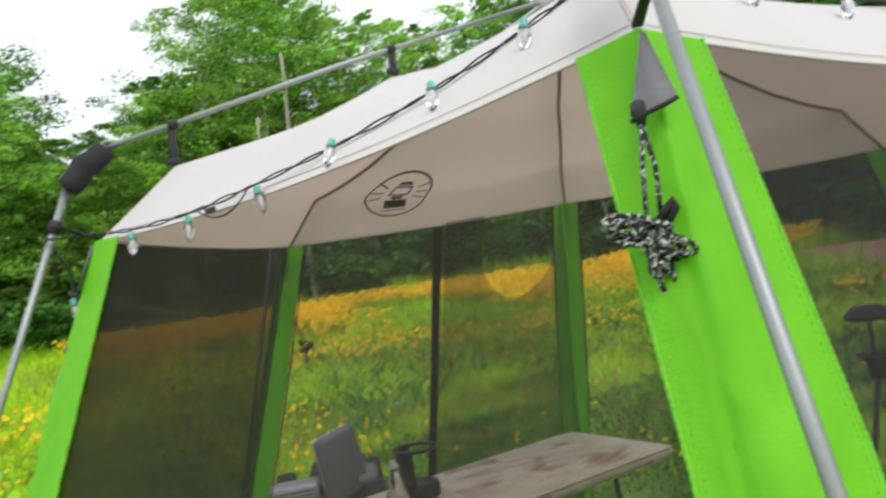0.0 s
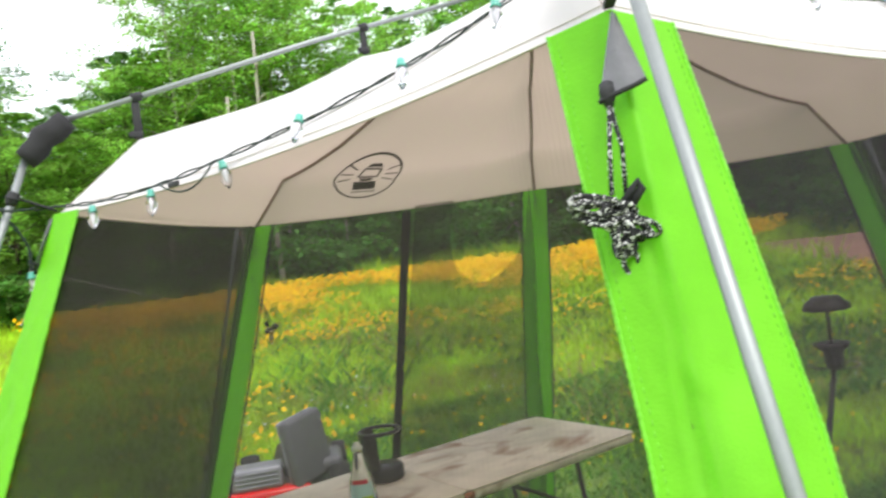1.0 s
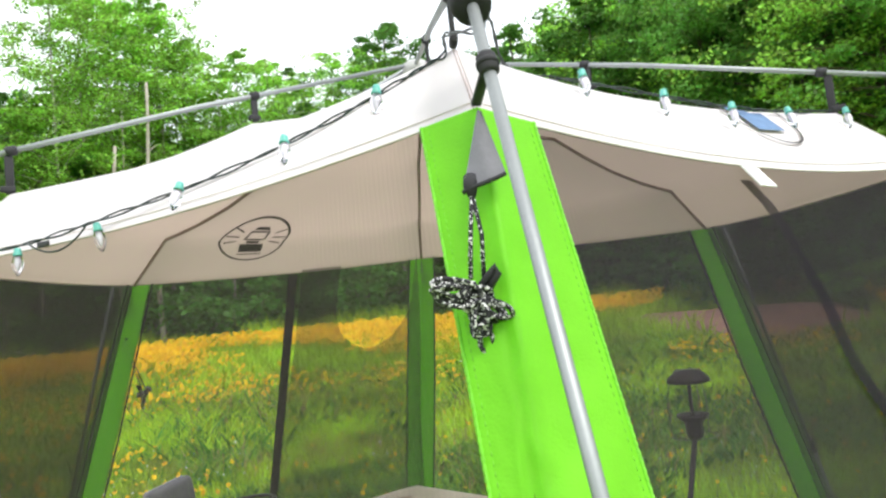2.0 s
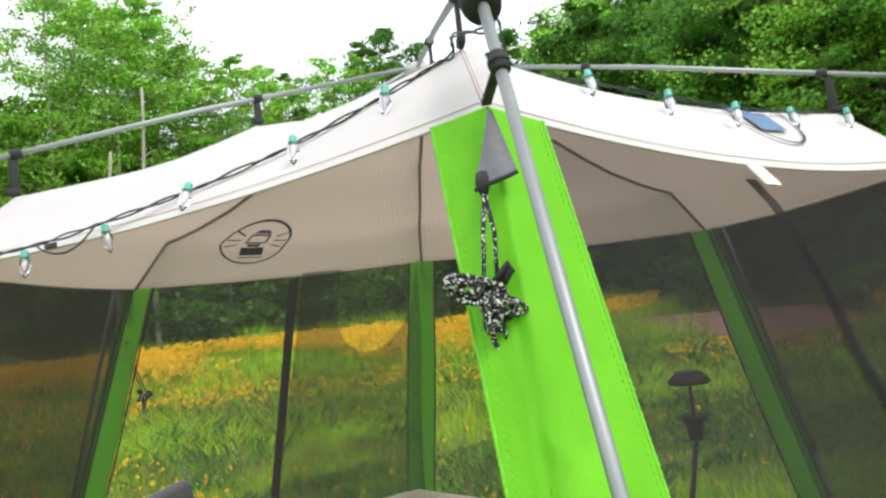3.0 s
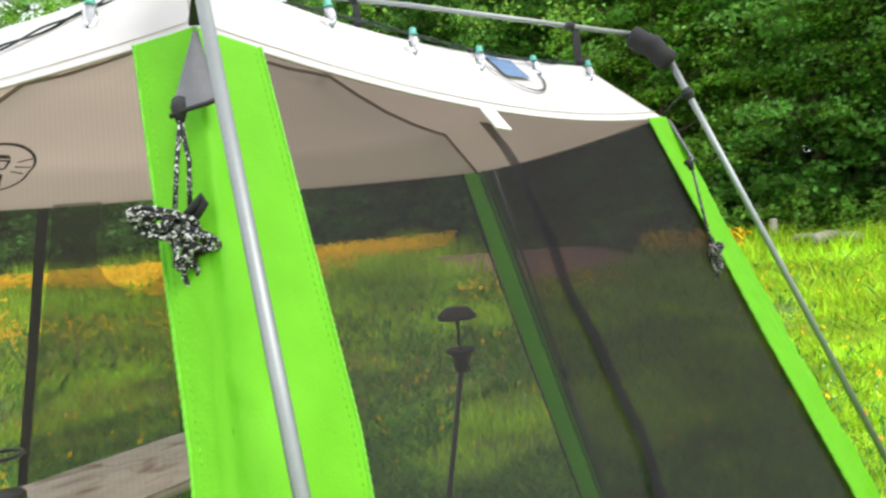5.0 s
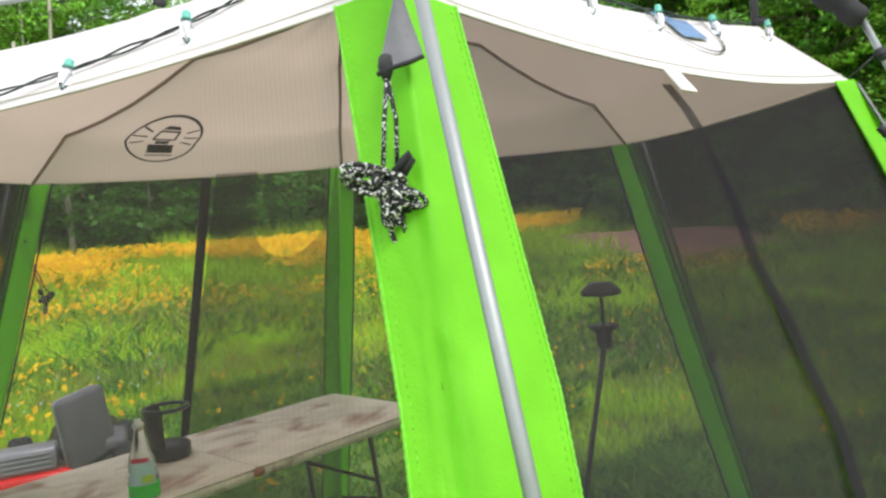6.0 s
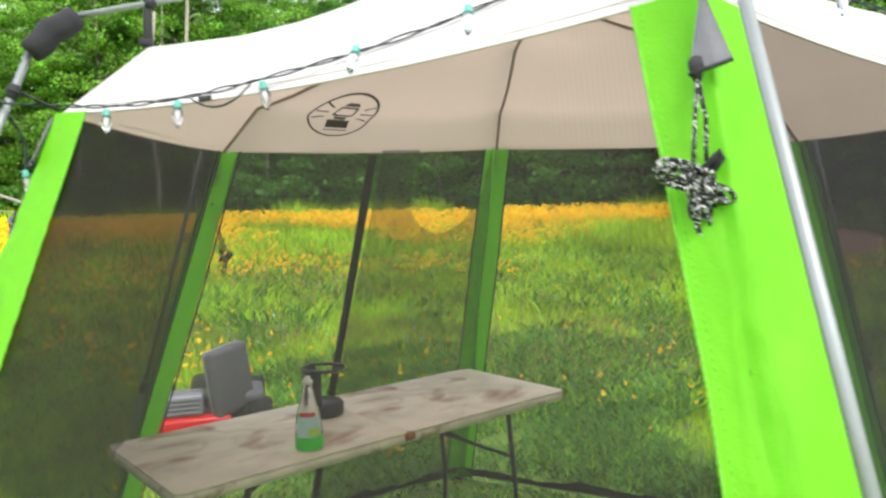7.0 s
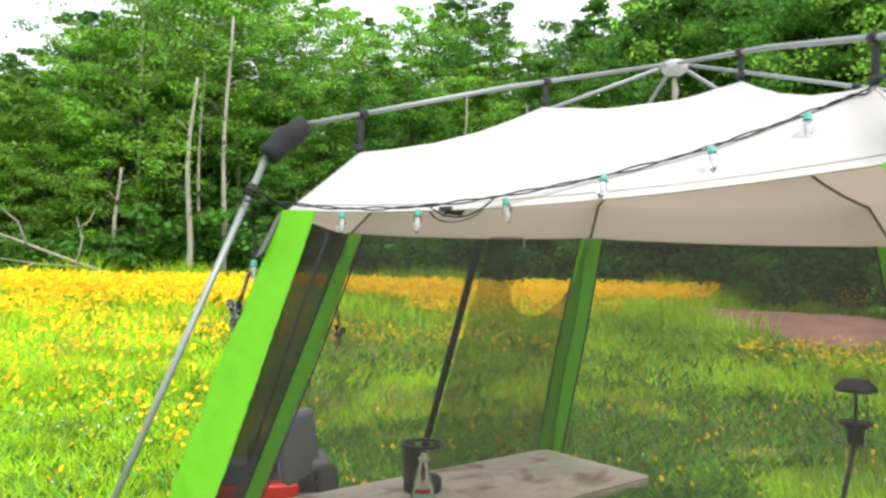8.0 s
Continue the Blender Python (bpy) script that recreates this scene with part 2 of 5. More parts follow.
def tube(bm, pts, radius, seg=10, closed=False):
    """A round tube along points; radius is one number or one for each point."""
    pts = [Vector(p) for p in pts]
    n = len(pts)
    rad = radius if isinstance(radius, (list, tuple)) else [radius] * n
    rings, ref = [], None
    for i, p in enumerate(pts):
        a, b = (pts[i - 1] if i or closed else p), (pts[(i + 1) % n] if i < n - 1 or closed else p)
        d = (b - a).normalized()
        if ref is None:
            ref = d.orthogonal().normalized()
        ref = (ref - d * ref.dot(d))
        ref = ref.normalized() if ref.length > 1e-6 else d.orthogonal().normalized()
        side = d.cross(ref)
        rings.append([bm.verts.new(p + rad[i] * (math.cos(2 * math.pi * k / seg) * ref + math.sin(2 * math.pi * k / seg) * side)) for k in range(seg)])
    for i in range(n if closed else n - 1):
        r0, r1 = rings[i], rings[(i + 1) % n]
        for k in range(seg):
            bm.faces.new((r0[k], r0[(k + 1) % seg], r1[(k + 1) % seg], r1[k]))
    if not closed:
        bm.faces.new(rings[0][::-1])
        bm.faces.new(rings[-1])
    return bm


def lathe(bm, profile, seg=24, centre=(0, 0, 0), a0=0.0, a1=360.0):
    full = a1 - a0 >= 360
    steps = seg if full else seg + 1
    cols = []
    for k in range(steps):
        a = radians(a0 + (a1 - a0) * k / seg)
        cols.append([bm.verts.new((centre[0] + r * math.cos(a), centre[1] + r * math.sin(a), centre[2] + z)) for r, z in profile])
    for k in range(seg):
        c0, c1 = cols[k], cols[(k + 1) % steps]
        for i in range(len(profile) - 1):
            bm.faces.new((c0[i], c1[i], c1[i + 1], c0[i + 1]))
    bmesh.ops.remove_doubles(bm, verts=bm.verts, dist=1e-5)
    return bm


def block(bm, size, at=(0, 0, 0), bevel=0.0, turn=None, seg=2):
    m = Matrix.Translation(at) @ (turn or Matrix.Identity(4)) @ Matrix.Diagonal((*size, 1))
    got = bmesh.ops.create_cube(bm, size=1, matrix=m)
    if bevel:
        es = {e for v in got["verts"] for e in v.link_edges}
        bmesh.ops.bevel(bm, geom=list(es), offset=bevel, segments=seg, affect="EDGES", profile=0.5)
    return bm


def rounded_slab(bm, length, width, thick, corner, z0, bevel=0.006):
    pts = []
    for cx, cy, a0 in ((length / 2 - corner, width / 2 - corner, 0), (-length / 2 + corner, width / 2 - corner, 90), (-length / 2 + corner, -width / 2 + corner, 180), (length / 2 - corner, -width / 2 + corner, 270)):
        for k in range(7):
            a = radians(a0 + 15 * k)
            pts.append((cx + corner * math.cos(a), cy + corner * math.sin(a)))
    f = bm.faces.new([bm.verts.new((x, y, z0)) for x, y in pts])
    ext = bmesh.ops.extrude_face_region(bm, geom=[f])
    top = [g for g in ext["geom"] if isinstance(g, bmesh.types.BMVert)]
    bmesh.ops.translate(bm, verts=top, vec=(0, 0, thick))
    es = [e for e in bm.edges if all(v in top for v in e.verts)]
    bmesh.ops.bevel(bm, geom=es, offset=bevel, segments=2, affect="EDGES", profile=0.5)
    return bm


def smoothstep(a, b, x):
    t = np.clip((x - a) / (b - a), 0, 1)
    return t * t * (3 - 2 * t)


# ---------------------------------------------------------------- ground
def ground_z(x, y):
    """Flat round the tent, rising towards the wood behind it, less so to the east."""
    x, y = np.asarray(x, float), np.asarray(y, float)
    d, az = np.hypot(x, y), np.degrees(np.arctan2(x, y))
    s = np.interp(az, [-180, -80, -45, 12, 30, 45, 70, 180], [0, 0.02, 0.05, 0.05, 0.046, 0.037, 0.03, 0])
    return s * np.clip(d - 4.0, 0, 32) * smoothstep(3.5, 9, d) + 0.03 * np.sin(x * 0.9 + 1) * np.sin(y * 0.7) * smoothstep(4, 9, d)


def build_ground():
    radii = [0, 0.8, 1.6, 2.4, 3.2, 4, 5, 6, 7, 8, 9, 10.5, 12, 14, 16, 18, 20, 23, 26, 30, 36, 45, 60, 90, 150, 300, 900]
    seg = 96
    verts, faces = [(0, 0, 0)], []
    for r in radii[1:]:
        for k in range(seg):
            a = 2 * math.pi * k / seg
            x, y = r * math.sin(a), r * math.cos(a)
            verts.append((x, y, float(ground_z(x, y))))
    for k in range(seg):
        faces.append((0, 1 + (k + 1) % seg, 1 + k))
    for i in range(len(radii) - 2):
        a, b = 1 + i * seg, 1 + (i + 1) * seg
        for k in range(seg):
            faces.append((a + k, a + (k + 1) % seg, b + (k + 1) % seg, b + k))
    tagged(sheet("ground", verts, faces, M["ground"]), "uneven green meadow ground with bare earthy spots", "ground", kind="structure")


SOIL = [(8.0, 15.4, 3.1, 4.6, 0.36, "reddish brown bare soil patch in the meadow"),
        (-2.75, 8.6, 0.5, 0.4, 0.05, "small pinkish bare patch trodden in the grass")]     # centre, half-sizes, height


def build_soil(cx, cy, ax, ay, high, label):
    verts, faces, n = [(cx, cy, float(ground_z(cx, cy)) + high)], [], 40
    for ring, up in ((0.35, 0.92), (0.7, 0.56), (1.0, -0.06)):
        for k in range(n):
            a = 2 * math.pi * k / n
            wob = 1 + 0.16 * math.sin(3 * a + 1) + 0.09 * math.sin(7 * a)
            x, y = cx + ring * wob * ax * math.cos(a), cy + ring * wob * ay * math.sin(a)
            verts.append((x, y, float(ground_z(x, y)) + up * high))
    faces += [(0, 1 + k, 1 + (k + 1) % n) for k in range(n)]
    for i in range(2):
        a, b = 1 + i * n, 1 + (i + 1) * n
        faces += [(a + k, b + k, b + (k + 1) % n, a + (k + 1) % n) for k in range(n)]
    tagged(sheet("bare_soil_patch", verts, faces, M["soil"]), label, "soil", kind="structure")


build_ground()
for patch in SOIL:
    build_soil(*patch)

# ---------------------------------------------------------------- the screen tent
RE, LEG_SLOPE = 1.374, 0.41
WALL_SLOPE = [0.44, 0.42, 0.43, 0.45, 0.46, 0.375]         # how far the walls run out for each metre down, by corner
CORNER_AZ = [-90, -30, 30, 90, 150, 210]                 # near, right, and on round
EAVE_Z = [2.025, 1.975, 1.975, 2.022, 1.985, 1.968]
HEM_SAG = [0.048, 0.015, 0.012, 0.012, 0.012, 0.032]      # panel k lies between corners k and k + 1
KNOTS = [(1.18, 2.136), (0.57, 2.335), (0.0, 2.425)]


def outward(k):
    a = radians(CORNER_AZ[k % 6])
    return Vector((math.cos(a), math.sin(a), 0))


def ridge_base(k, r):
    """The ridge over corner k, but for the lift of its clips."""
    pts = [(RE, EAVE_Z[k % 6])] + KNOTS
    for i in range(3):
        (r0, z0), (r1, z1) = pts[i], pts[i + 1]
        if r <= r0 + 1e-9 and r >= r1 - 1e-9:
            t = (r0 - r) / (r0 - r1)
            return z0 + (z1 - z0) * t - (0.0, 0.028, 0.02)[i] * math.sin(math.pi * t)
    return EAVE_Z[k % 6]


def ridge_lift(k, r):
    return (EAVE_Z[k % 6] - 1.972) * float(np.interp(r, [0, 0.57, 1.18, RE], [0, 0.3, 0.9, 0]))


def ridge_z(k, r):
    return ridge_base(k, r) + ridge_lift(k, r)


def canopy_point(k, u, r):
    """u: 0 at corner k to 1 at corner k + 1; r: how far out along the ridges."""
    p = outward(k) * r * (1 - u) + outward(k + 1) * r * u
    z = ridge_base(k, r) * (1 - u) + ridge_base(k + 1, r) * u + ridge_lift(k, r) * (1 - u) ** 4 + ridge_lift(k + 1, r) * u ** 4
    sag = np.interp(r, [0, 0.57, 1.18, RE], [0, 0.025, 0.018, HEM_SAG[k % 6]])
    p.z = z - float(sag) * 4 * u * (1 - u)
    return p


def panel_place(k, s, d, lift=0.0):
    """A place on canopy panel k: s along the hem from its middle, d outward from the axis."""
    r = d / math.cos(radians(30))
    half = d * math.tan(radians(30))
    u = 0.5 + s / (2 * half)
    p = canopy_point(k, u, min(r, RE))
    return p + Vector((0, 0, lift))


def wall_foot(k):
    """Where the cloth of corner k meets the ground; the back corner is pegged out of line."""
    return outward(k) * (RE + WALL_SLOPE[k % 6] * 1.97) + Vector((-0.20 if k % 6 == 3 else 0.0, 0, 0))


def wall_point(k, u, v):
    """On wall k; v: 0 at the hem to 1 at the ground."""
    top = canopy_point(k, u, RE)
    foot = wall_foot(k) * (1 - u) + wall_foot(k + 1) * u
    foot.z = 0.02
    return top.lerp(foot, v)


def wall_place(k, s, z, out=0.0):
    """On wall k: s along it from its middle, at height z."""
    v = (1.98 - z) / 1.96
    u = 0.5 + s / (wall_point(k, 1, v) - wall_point(k, 0, v)).length
    p = wall_point(k, u, v)
    mid = (outward(k) + outward(k + 1)).normalized()
    return p + mid * out


def grid(fn, nu, nv):
    verts = [tuple(fn(i / nu, j / nv)) for j in range(nv + 1) for i in range(nu + 1)]
    faces = [(j * (nu + 1) + i, j * (nu + 1) + i + 1, (j + 1) * (nu + 1) + i + 1, (j + 1) * (nu + 1) + i) for j in range(nv) for i in range(nu)]
    return verts, faces


def strip_width(k, left, v):
    """Width of the green corner cloth on one side of corner k."""
    if k == 0:
        return float(np.interp(v, [0, 0.25, 1], [0.09, 0.066, 0.07] if left else [0.10, 0.155, 0.17]))
    if k in (2, 3, 4) or (k == 5 and left) or (k == 1 and not left):
        return float(np.interp(v, [0, 0.3, 1], [0.07, 0.085, 0.09]))
    return float(np.interp(v, [0, 0.3, 1], [0.105, 0.14, 0.15]))


def build_tent():
    tent = thing("screen_tent", "hexagonal screen tent with white roof, green corners and black netting", "tent")
    # canopy: six roof cloths
    rs = [RE, 1.33, 1.28, 1.23, 1.18, 1.08, 0.95, 0.8, 0.68, 0.57, 0.42, 0.25, 0.0]
    for k in range(6):
        v, f = grid(lambda a, b, k=k: canopy_point(k, a, rs[min(int(b * 12 + 0.5), 12)]) + Vector((0, 0, 0.004 * math.sin(a * 17 + k) * math.sin(b * 9))) * (1 if 0 < a < 1 and 0 < b < 1 else 0), 24, 12)
        cloth = sheet("roof_cloth", v, f, M["canopy"], tent, "white roof cloth")
        bm = bmesh.new()
        tube(bm, [canopy_point(k, i / 24, RE) + Vector((0, 0, -0.002)) for i in range(25)], 0.0022, 6)
        part("hem", bm, M["hem"], cloth)
        bm = tube(bmesh.new(), [canopy_point(k, i / 24, RE - 0.016) + Vector((0, 0, 0.003)) for i in range(25)], 0.0011, 5)
        part("hem_stitch", bm, M["hem"], cloth)
    # inner seams below each ridge
    for k in range(6):
        bm = bmesh.new()
        tube(bm, [outward(k) * r + Vector((0, 0, ridge_z(k, r) - 0.008)) for r in (1.37, 1.3, 1.24, 1.18, 1.1, 1.0, 0.85, 0.7, 0.57, 0.4, 0.2, 0.03)], 0.0062, 6)
        part("ridge_seam", bm, M["seam"], tent, "dark seam tape")
    # walls
    for k in range(6):
        v, f = grid(lambda a, b, k=k: wall_point(k, a, b) - (outward(k) + outward(k + 1)).normalized() * 0.03 * math.sin(math.pi * a) * math.sin(math.pi * b), 16, 14)
        # walls 4, 1 and 0 take the darkened copies of the one netting
        sheet("netting_wall", v, f, M["slantdark"] if k == 4 else M["slack"] if k == 1 else M["mid"] if k == 0 else M["screen"], tent, "black insect netting")
        o = (outward(k) + outward(k + 1)).normalized()
        rows3 = []
        for i in range(61):
            u = i / 60
            up_ = 0.035 + 0.022 * noise.noise(Vector((u * 7, k, 0))) + 0.012 * noise.noise(Vector((u * 23, k, 4)))
            spill = 0.03 + 0.035 * noise.noise(Vector((u * 9, k, 8)))
            low, high = wall_point(k, u, 0.997), wall_point(k, u, 1 - max(0.012, up_))
            bulge = o * (0.012 + 0.014 * noise.noise(Vector((u * 30, k, 2))))
            rows3.append((low + o * spill, low + o * 0.012 + Vector((0, 0, 0.012)), low.lerp(high, 0.5) + bulge, high + o * 0.006))
        v = [tuple(p) for r in rows3 for p in r]
        f = [(4 * i + j, 4 * i + 4 + j, 4 * i + 5 + j, 4 * i + 1 + j) for i in range(60) for j in range(3)]
        sheet("sill_band", v, f, M["black"], tent, "crumpled black sill cloth")
    # green corner cloths, two sides each, slightly proud of the netting
    for k in range(6):
        vv, ff = [], []
        rows_, cols_ = (190, 16) if k in (0, 1, 5) else (96, 12)
        edge_l, edge_r = [], []
        for j in range(rows_ + 1):
            v = j / rows_
            line = []
            for i in range(-cols_, cols_ + 1):
                left = i < 0                       # left as seen from outside
                w = strip_width(k, left, v) * abs(i) / cols_
                wk = (k + 5) % 6 if left else k     # the wall that this side lies on
                base = wall_point(wk, 1.0 if left else 0.0, v)
                far = wall_point(wk, 0.5, v)
                dirn = far - base
                dirn.z = 0
                p = base + dirn.normalized() * w
                hang = wall_point(wk, (1 - w / (2 * dirn.length)) if left else w / (2 * dirn.length), v)
                p.z = hang.z
                calm = 1 - 0.92 * (abs(i) / cols_) ** 2
                h, sx = v * 2.1, i / cols_ * 0.14
                ruck = calm * (0.013 * noise.noise(Vector((h * 3.5 + sx * 3, sx * 4, 3 * k))) + 0.0042 * noise.noise(Vector((h * 11 + sx * 9, sx * 9 - h * 3, 3 * k + 1))) + 0.004 * noise.noise(Vector((h * 27 - sx * 14, sx * 13 + h * 4, 3 * k + 2))))
                if k in (0, 1, 5):
                    crease = max(0.0, 1 - 5.5 * abs(noise.noise(Vector((h * 2.6 + sx * 5, sx * 7 - h * 1.2, 7 + k))))) ** 2
                    small = max(0.0, 1 - 6 * abs(noise.noise(Vector((h * 6.5 - sx * 10, sx * 12 + h * 2, 11 + k))))) ** 2
                    fold = math.exp(-((sx + 0.022 + 0.006 * math.sin(2.3 * h)) / 0.015) ** 2)
                    edge = max(0.0, (abs(i) / cols_ - 0.78) / 0.22)
                    ruck += 0.0045 * crease * calm + 0.0030 * small * calm - 0.005 * fold + 0.0008 * edge * math.sin(j * 1.9 + 1.3 * math.sin(j * 0.37))
                p += outward(k) * (0.012 + ruck * min(1, 6 * v))
                line.append(tuple(p))
            edge_l.append(line[0])
            edge_r.append(line[-1])
            vv += line
        n = 2 * cols_ + 1
        ff = [(j * n + i, j * n + i + 1, (j + 1) * n + i + 1, (j + 1) * n + i) for j in range(rows_) for i in range(n - 1)]
        cloth = sheet("corner_cloth", vv, ff, M["green"], tent, "bright lime green corner cloth")
        for line in (edge_l, edge_r):
            bm = bmesh.new()
            pts = []
            for j in range(4 * rows_ + 1):
                a = Vector(line[min(j // 4, rows_)])
                b = Vector(line[min(j // 4 + 1, rows_)])
                pts.append(a.lerp(b, (j % 4) / 4) + outward(k) * (0.0006 * math.sin(j * 2.3)))
            tube(bm, pts, [0.0026 + 0.0005 * math.sin(j * 1.7) for j in range(len(pts))], 6)
            part("stitched_edge", bm, M["greenhem"], cloth)
            if k not in (2, 3, 4):
                bm = bmesh.new()
                for j in range(1, rows_):
                    row = j * n
                    e0, e1 = Vector(vv[row + (0 if line is edge_l else n - 1)]), Vector(vv[row + (2 if line is edge_l else n - 3)])
                    g1 = Vector(vv[row + n + (2 if line is edge_l else n - 3)])
                    inn = (e1 - e0).normalized()
                    a, run = e0 + inn * 0.011 + outward(k) * 0.0004, (g1 - e1) * 0.55
                    tube(bm, [a, a + run], 0.0007, 4)
                part("stitching", bm, M["stitch"], cloth, "row of darker green stitches")
                continue
            bm = tube(bmesh.new(), [Vector(p) - outward(k) * 0.016 for p in line], 0.004, 6)
            part("inner_binding", bm, M["black"], cloth, "black binding tape")
    # poles
    for k in range(6):
        o = outward(k)
        dz = EAVE_Z[k] - 1.972                      # this corner stands a little higher or lower
        pull, dz = {1: 0.032, 5: 0.014}.get(k, 0.0), dz + {1: 0.022, 5: 0.012}.get(k, 0.0)     # legs set a little inward
        hub_p, elbow = Vector((0, 0, 2.548)) + o * 0.05, o * (1.40 - pull) + Vector((0, 0, 2.165 + dz))
        knee = o * (1.432 - pull) + Vector((0, 0, 2.12 + dz))
        foot = o * (1.44 - pull + LEG_SLOPE * 2.09) + Vector(({0: 0.13, 3: -0.20}.get(k, 0.0), 0, 0.0))
        bm = tube(bmesh.new(), [hub_p, hub_p.lerp(elbow, 0.5) + Vector((0, 0, 0.012)), elbow], 0.0070, 14)
        part("roof_pole", bm, M["pole"], tent, "grey steel roof pole")
        bm = tube(bmesh.new(), [knee, knee.lerp(foot, 0.55)], 0.0084, 16)
        leg = part("leg_pole", bm, M["pole"], tent, "grey steel leg")
        bm = tube(bmesh.new(), [knee.lerp(foot, 0.54), foot], 0.0108, 16)
        part("lower_tube", bm, M["pole"], leg)
        bm = tube(bmesh.new(), [knee.lerp(foot, 0.533), knee.lerp(foot, 0.56)], 0.018, 16)
        part("lock_collar", bm, M["blackplastic"], leg)
        bm = tube(bmesh.new(), [foot + Vector((0, 0, 0.0)), foot + Vector((0, 0, 0.02))], [0.035, 0.03], 16)
        part("foot_pad", bm, M["blackplastic"], leg)
        # padded elbow
        d = (hub_p - elbow).normalized()
        dn = (foot - knee).normalized()
        a_, b_ = elbow + d * 0.055, knee + dn * 0.032
        ax = (b_ - a_).normalized()
        mid_ = a_.lerp(b_, 0.5)
        bm = tube(bmesh.new(), [a_ - ax * 0.002, a_, a_.lerp(b_, 0.12), a_.lerp(b_, 0.3), mid_ + o * 0.006 + Vector((0, 0, 0.006)), a_.lerp(b_, 0.7), a_.lerp(b_, 0.88), b_, b_ + ax * 0.002], [0.012, 0.0255, 0.0285, 0.0285, 0.030, 0.029, 0.0285, 0.0255, 0.012], 18)
        part("elbow_sleeve", bm, M["foam"], tent, "black foam sleeve on the pole elbow")
        # leg band and strap to the roof corner
        band = knee.lerp(foot, 0.055)
        tip = o * (RE + 0.004) + Vector((0, 0, EAVE_Z[k] + 0.006))
        bm = tube(bmesh.new(), [band - dn * 0.016, band - dn * 0.012, band + dn * 0.012, band + dn * 0.016], [0.0102, 0.0136, 0.0136, 0.0102], 14)
        tube(bm, [band - dn * 0.004, band + dn * 0.004], 0.0152, 14)
        part("leg_band", bm, M["black"], tent)
        bm = bmesh.new()
        side = o.cross(Vector((0, 0, 1)))
        for (a, b, w0, w1) in ((band - o * 0.012, tip, 0.006, 0.007),):
            up = Vector((0, 0, 0.003))
            q = [a - side * w0, a + side * w0, b + side * w1, b - side * w1]
            lo = [bm.verts.new(p - up) for p in q]
            hi = [bm.verts.new(p + up) for p in q]
            bm.faces.new(lo[::-1])
            bm.faces.new(hi)
            for i in range(4):
                bm.faces.new((lo[i], lo[(i + 1) % 4], hi[(i + 1) % 4], hi[i]))
        part("corner_strap", bm, M["black"], tent, "black webbing strap")
        # two hanging clips on each roof pole
        for r in (1.185, 0.565):
            t = (1.40 - r) / 1.35
            at = elbow.lerp(hub_p, t) + Vector((0, 0, 0.012 * (1 - abs(2 * t - 1))))
            low = o * r + Vector((0, 0, ridge_z(k, r) + 0.004))
            bm = tube(bmesh.new(), [at - d * 0.013, at - d * 0.011, at + d * 0.011, at + d * 0.013], [0.0085, 0.012, 0.012, 0.0085], 12)
            mid = (at + low) / 2
            h = (at - low).length
            turn = Matrix.Rotation(radians(CORNER_AZ[k]), 4, "Z")
            block(bm, (0.02, 0.008, h - 0.012), mid - Vector((0, 0, 0.006)), 0.002, turn)
            block(bm, (0.034, 0.014, 0.016), low + Vector((0, 0, 0.012)), 0.003, turn)
            part("roof_clip", bm, M["black"], tent, "black clip holding the roof cloth")
        # grey tab under each roof corner, with a stitched lower hem
        n_ = 6
        verts, faces = [], []
        for j in range(n_ + 1):
            t = j / n_
            for i in range(5):
                sx = (i / 4 - 0.5)
                p = o * (RE + (0.03 + 0.062 * t if k == 0 else 0.016 + 0.050 * t) + 0.006 * math.sin(i * 1.5)) + Vector((0, 0, EAVE_Z[k] - 0.01 - 0.112 * t + 0.02 * t * (sx + 0.1)))
                p += o.cross(Vector((0, 0, -1))) * (-0.012 * t + sx * (0.006 + 0.052 * t))
                verts.append(tuple(p))
        faces = [(j * 5 + i, j * 5 + i + 1, (j + 1) * 5 + i + 1, (j + 1) * 5 + i) for j in range(n_) for i in range(4)]
        tab = sheet("grey_tab", verts, faces, M["greytab"], tent, "grey nylon tab for the guy rope")
        bm = tube(bmesh.new(), [Vector(verts[-5 + i]) for i in range(5)], 0.003, 6)
        part("tab_hem", bm, M["black"], tab)
    # hub
    bm = lathe(bmesh.new(), [(0, 0.02), (0.03, 0.02), (0.045, 0.01), (0.045, -0.014), (0.028, -0.026), (0, -0.026)], 18, (0, 0, 2.548))
    part("hub", bm, M["hub"], tent, "grey plastic hub")
    bm = tube(bmesh.new(), [(0, 0, 2.515), (0.004, 0, 2.46), (0, 0, 2.415)], [0.006, 0.012, 0.006], 8)
    part("hub_cord", bm, M["deadwood"], tent, "frayed tan cord tying the roof peak to the hub")
    # zips: one in the back wall, one in the near right wall
    def ribbon(name, k, pts, width, mat_, label, out=0.008, wave=0.0):
        bm = bmesh.new()
        rows2 = []
        for j in range(41):
            t = j / 40
            z = pts[0][1] + (pts[-1][1] - pts[0][1]) * t
            s = float(np.interp(-z, [-p[1] for p in pts], [p[0] for p in pts])) + wave * math.sin(t * 26) + wave * 0.6 * math.sin(t * 61)
            rows2.append([bm.verts.new(wall_place(k, s - width / 2, z, out)), bm.verts.new(wall_place(k, s, z, out + 0.006)), bm.verts.new(wall_place(k, s + width / 2, z, out))])
        for a, b in zip(rows2, rows2[1:]):
            for i in range(2):
                bm.faces.new((a[i], a[i + 1], b[i + 1], b[i]))
        return part(name, bm, mat_, tent, label)
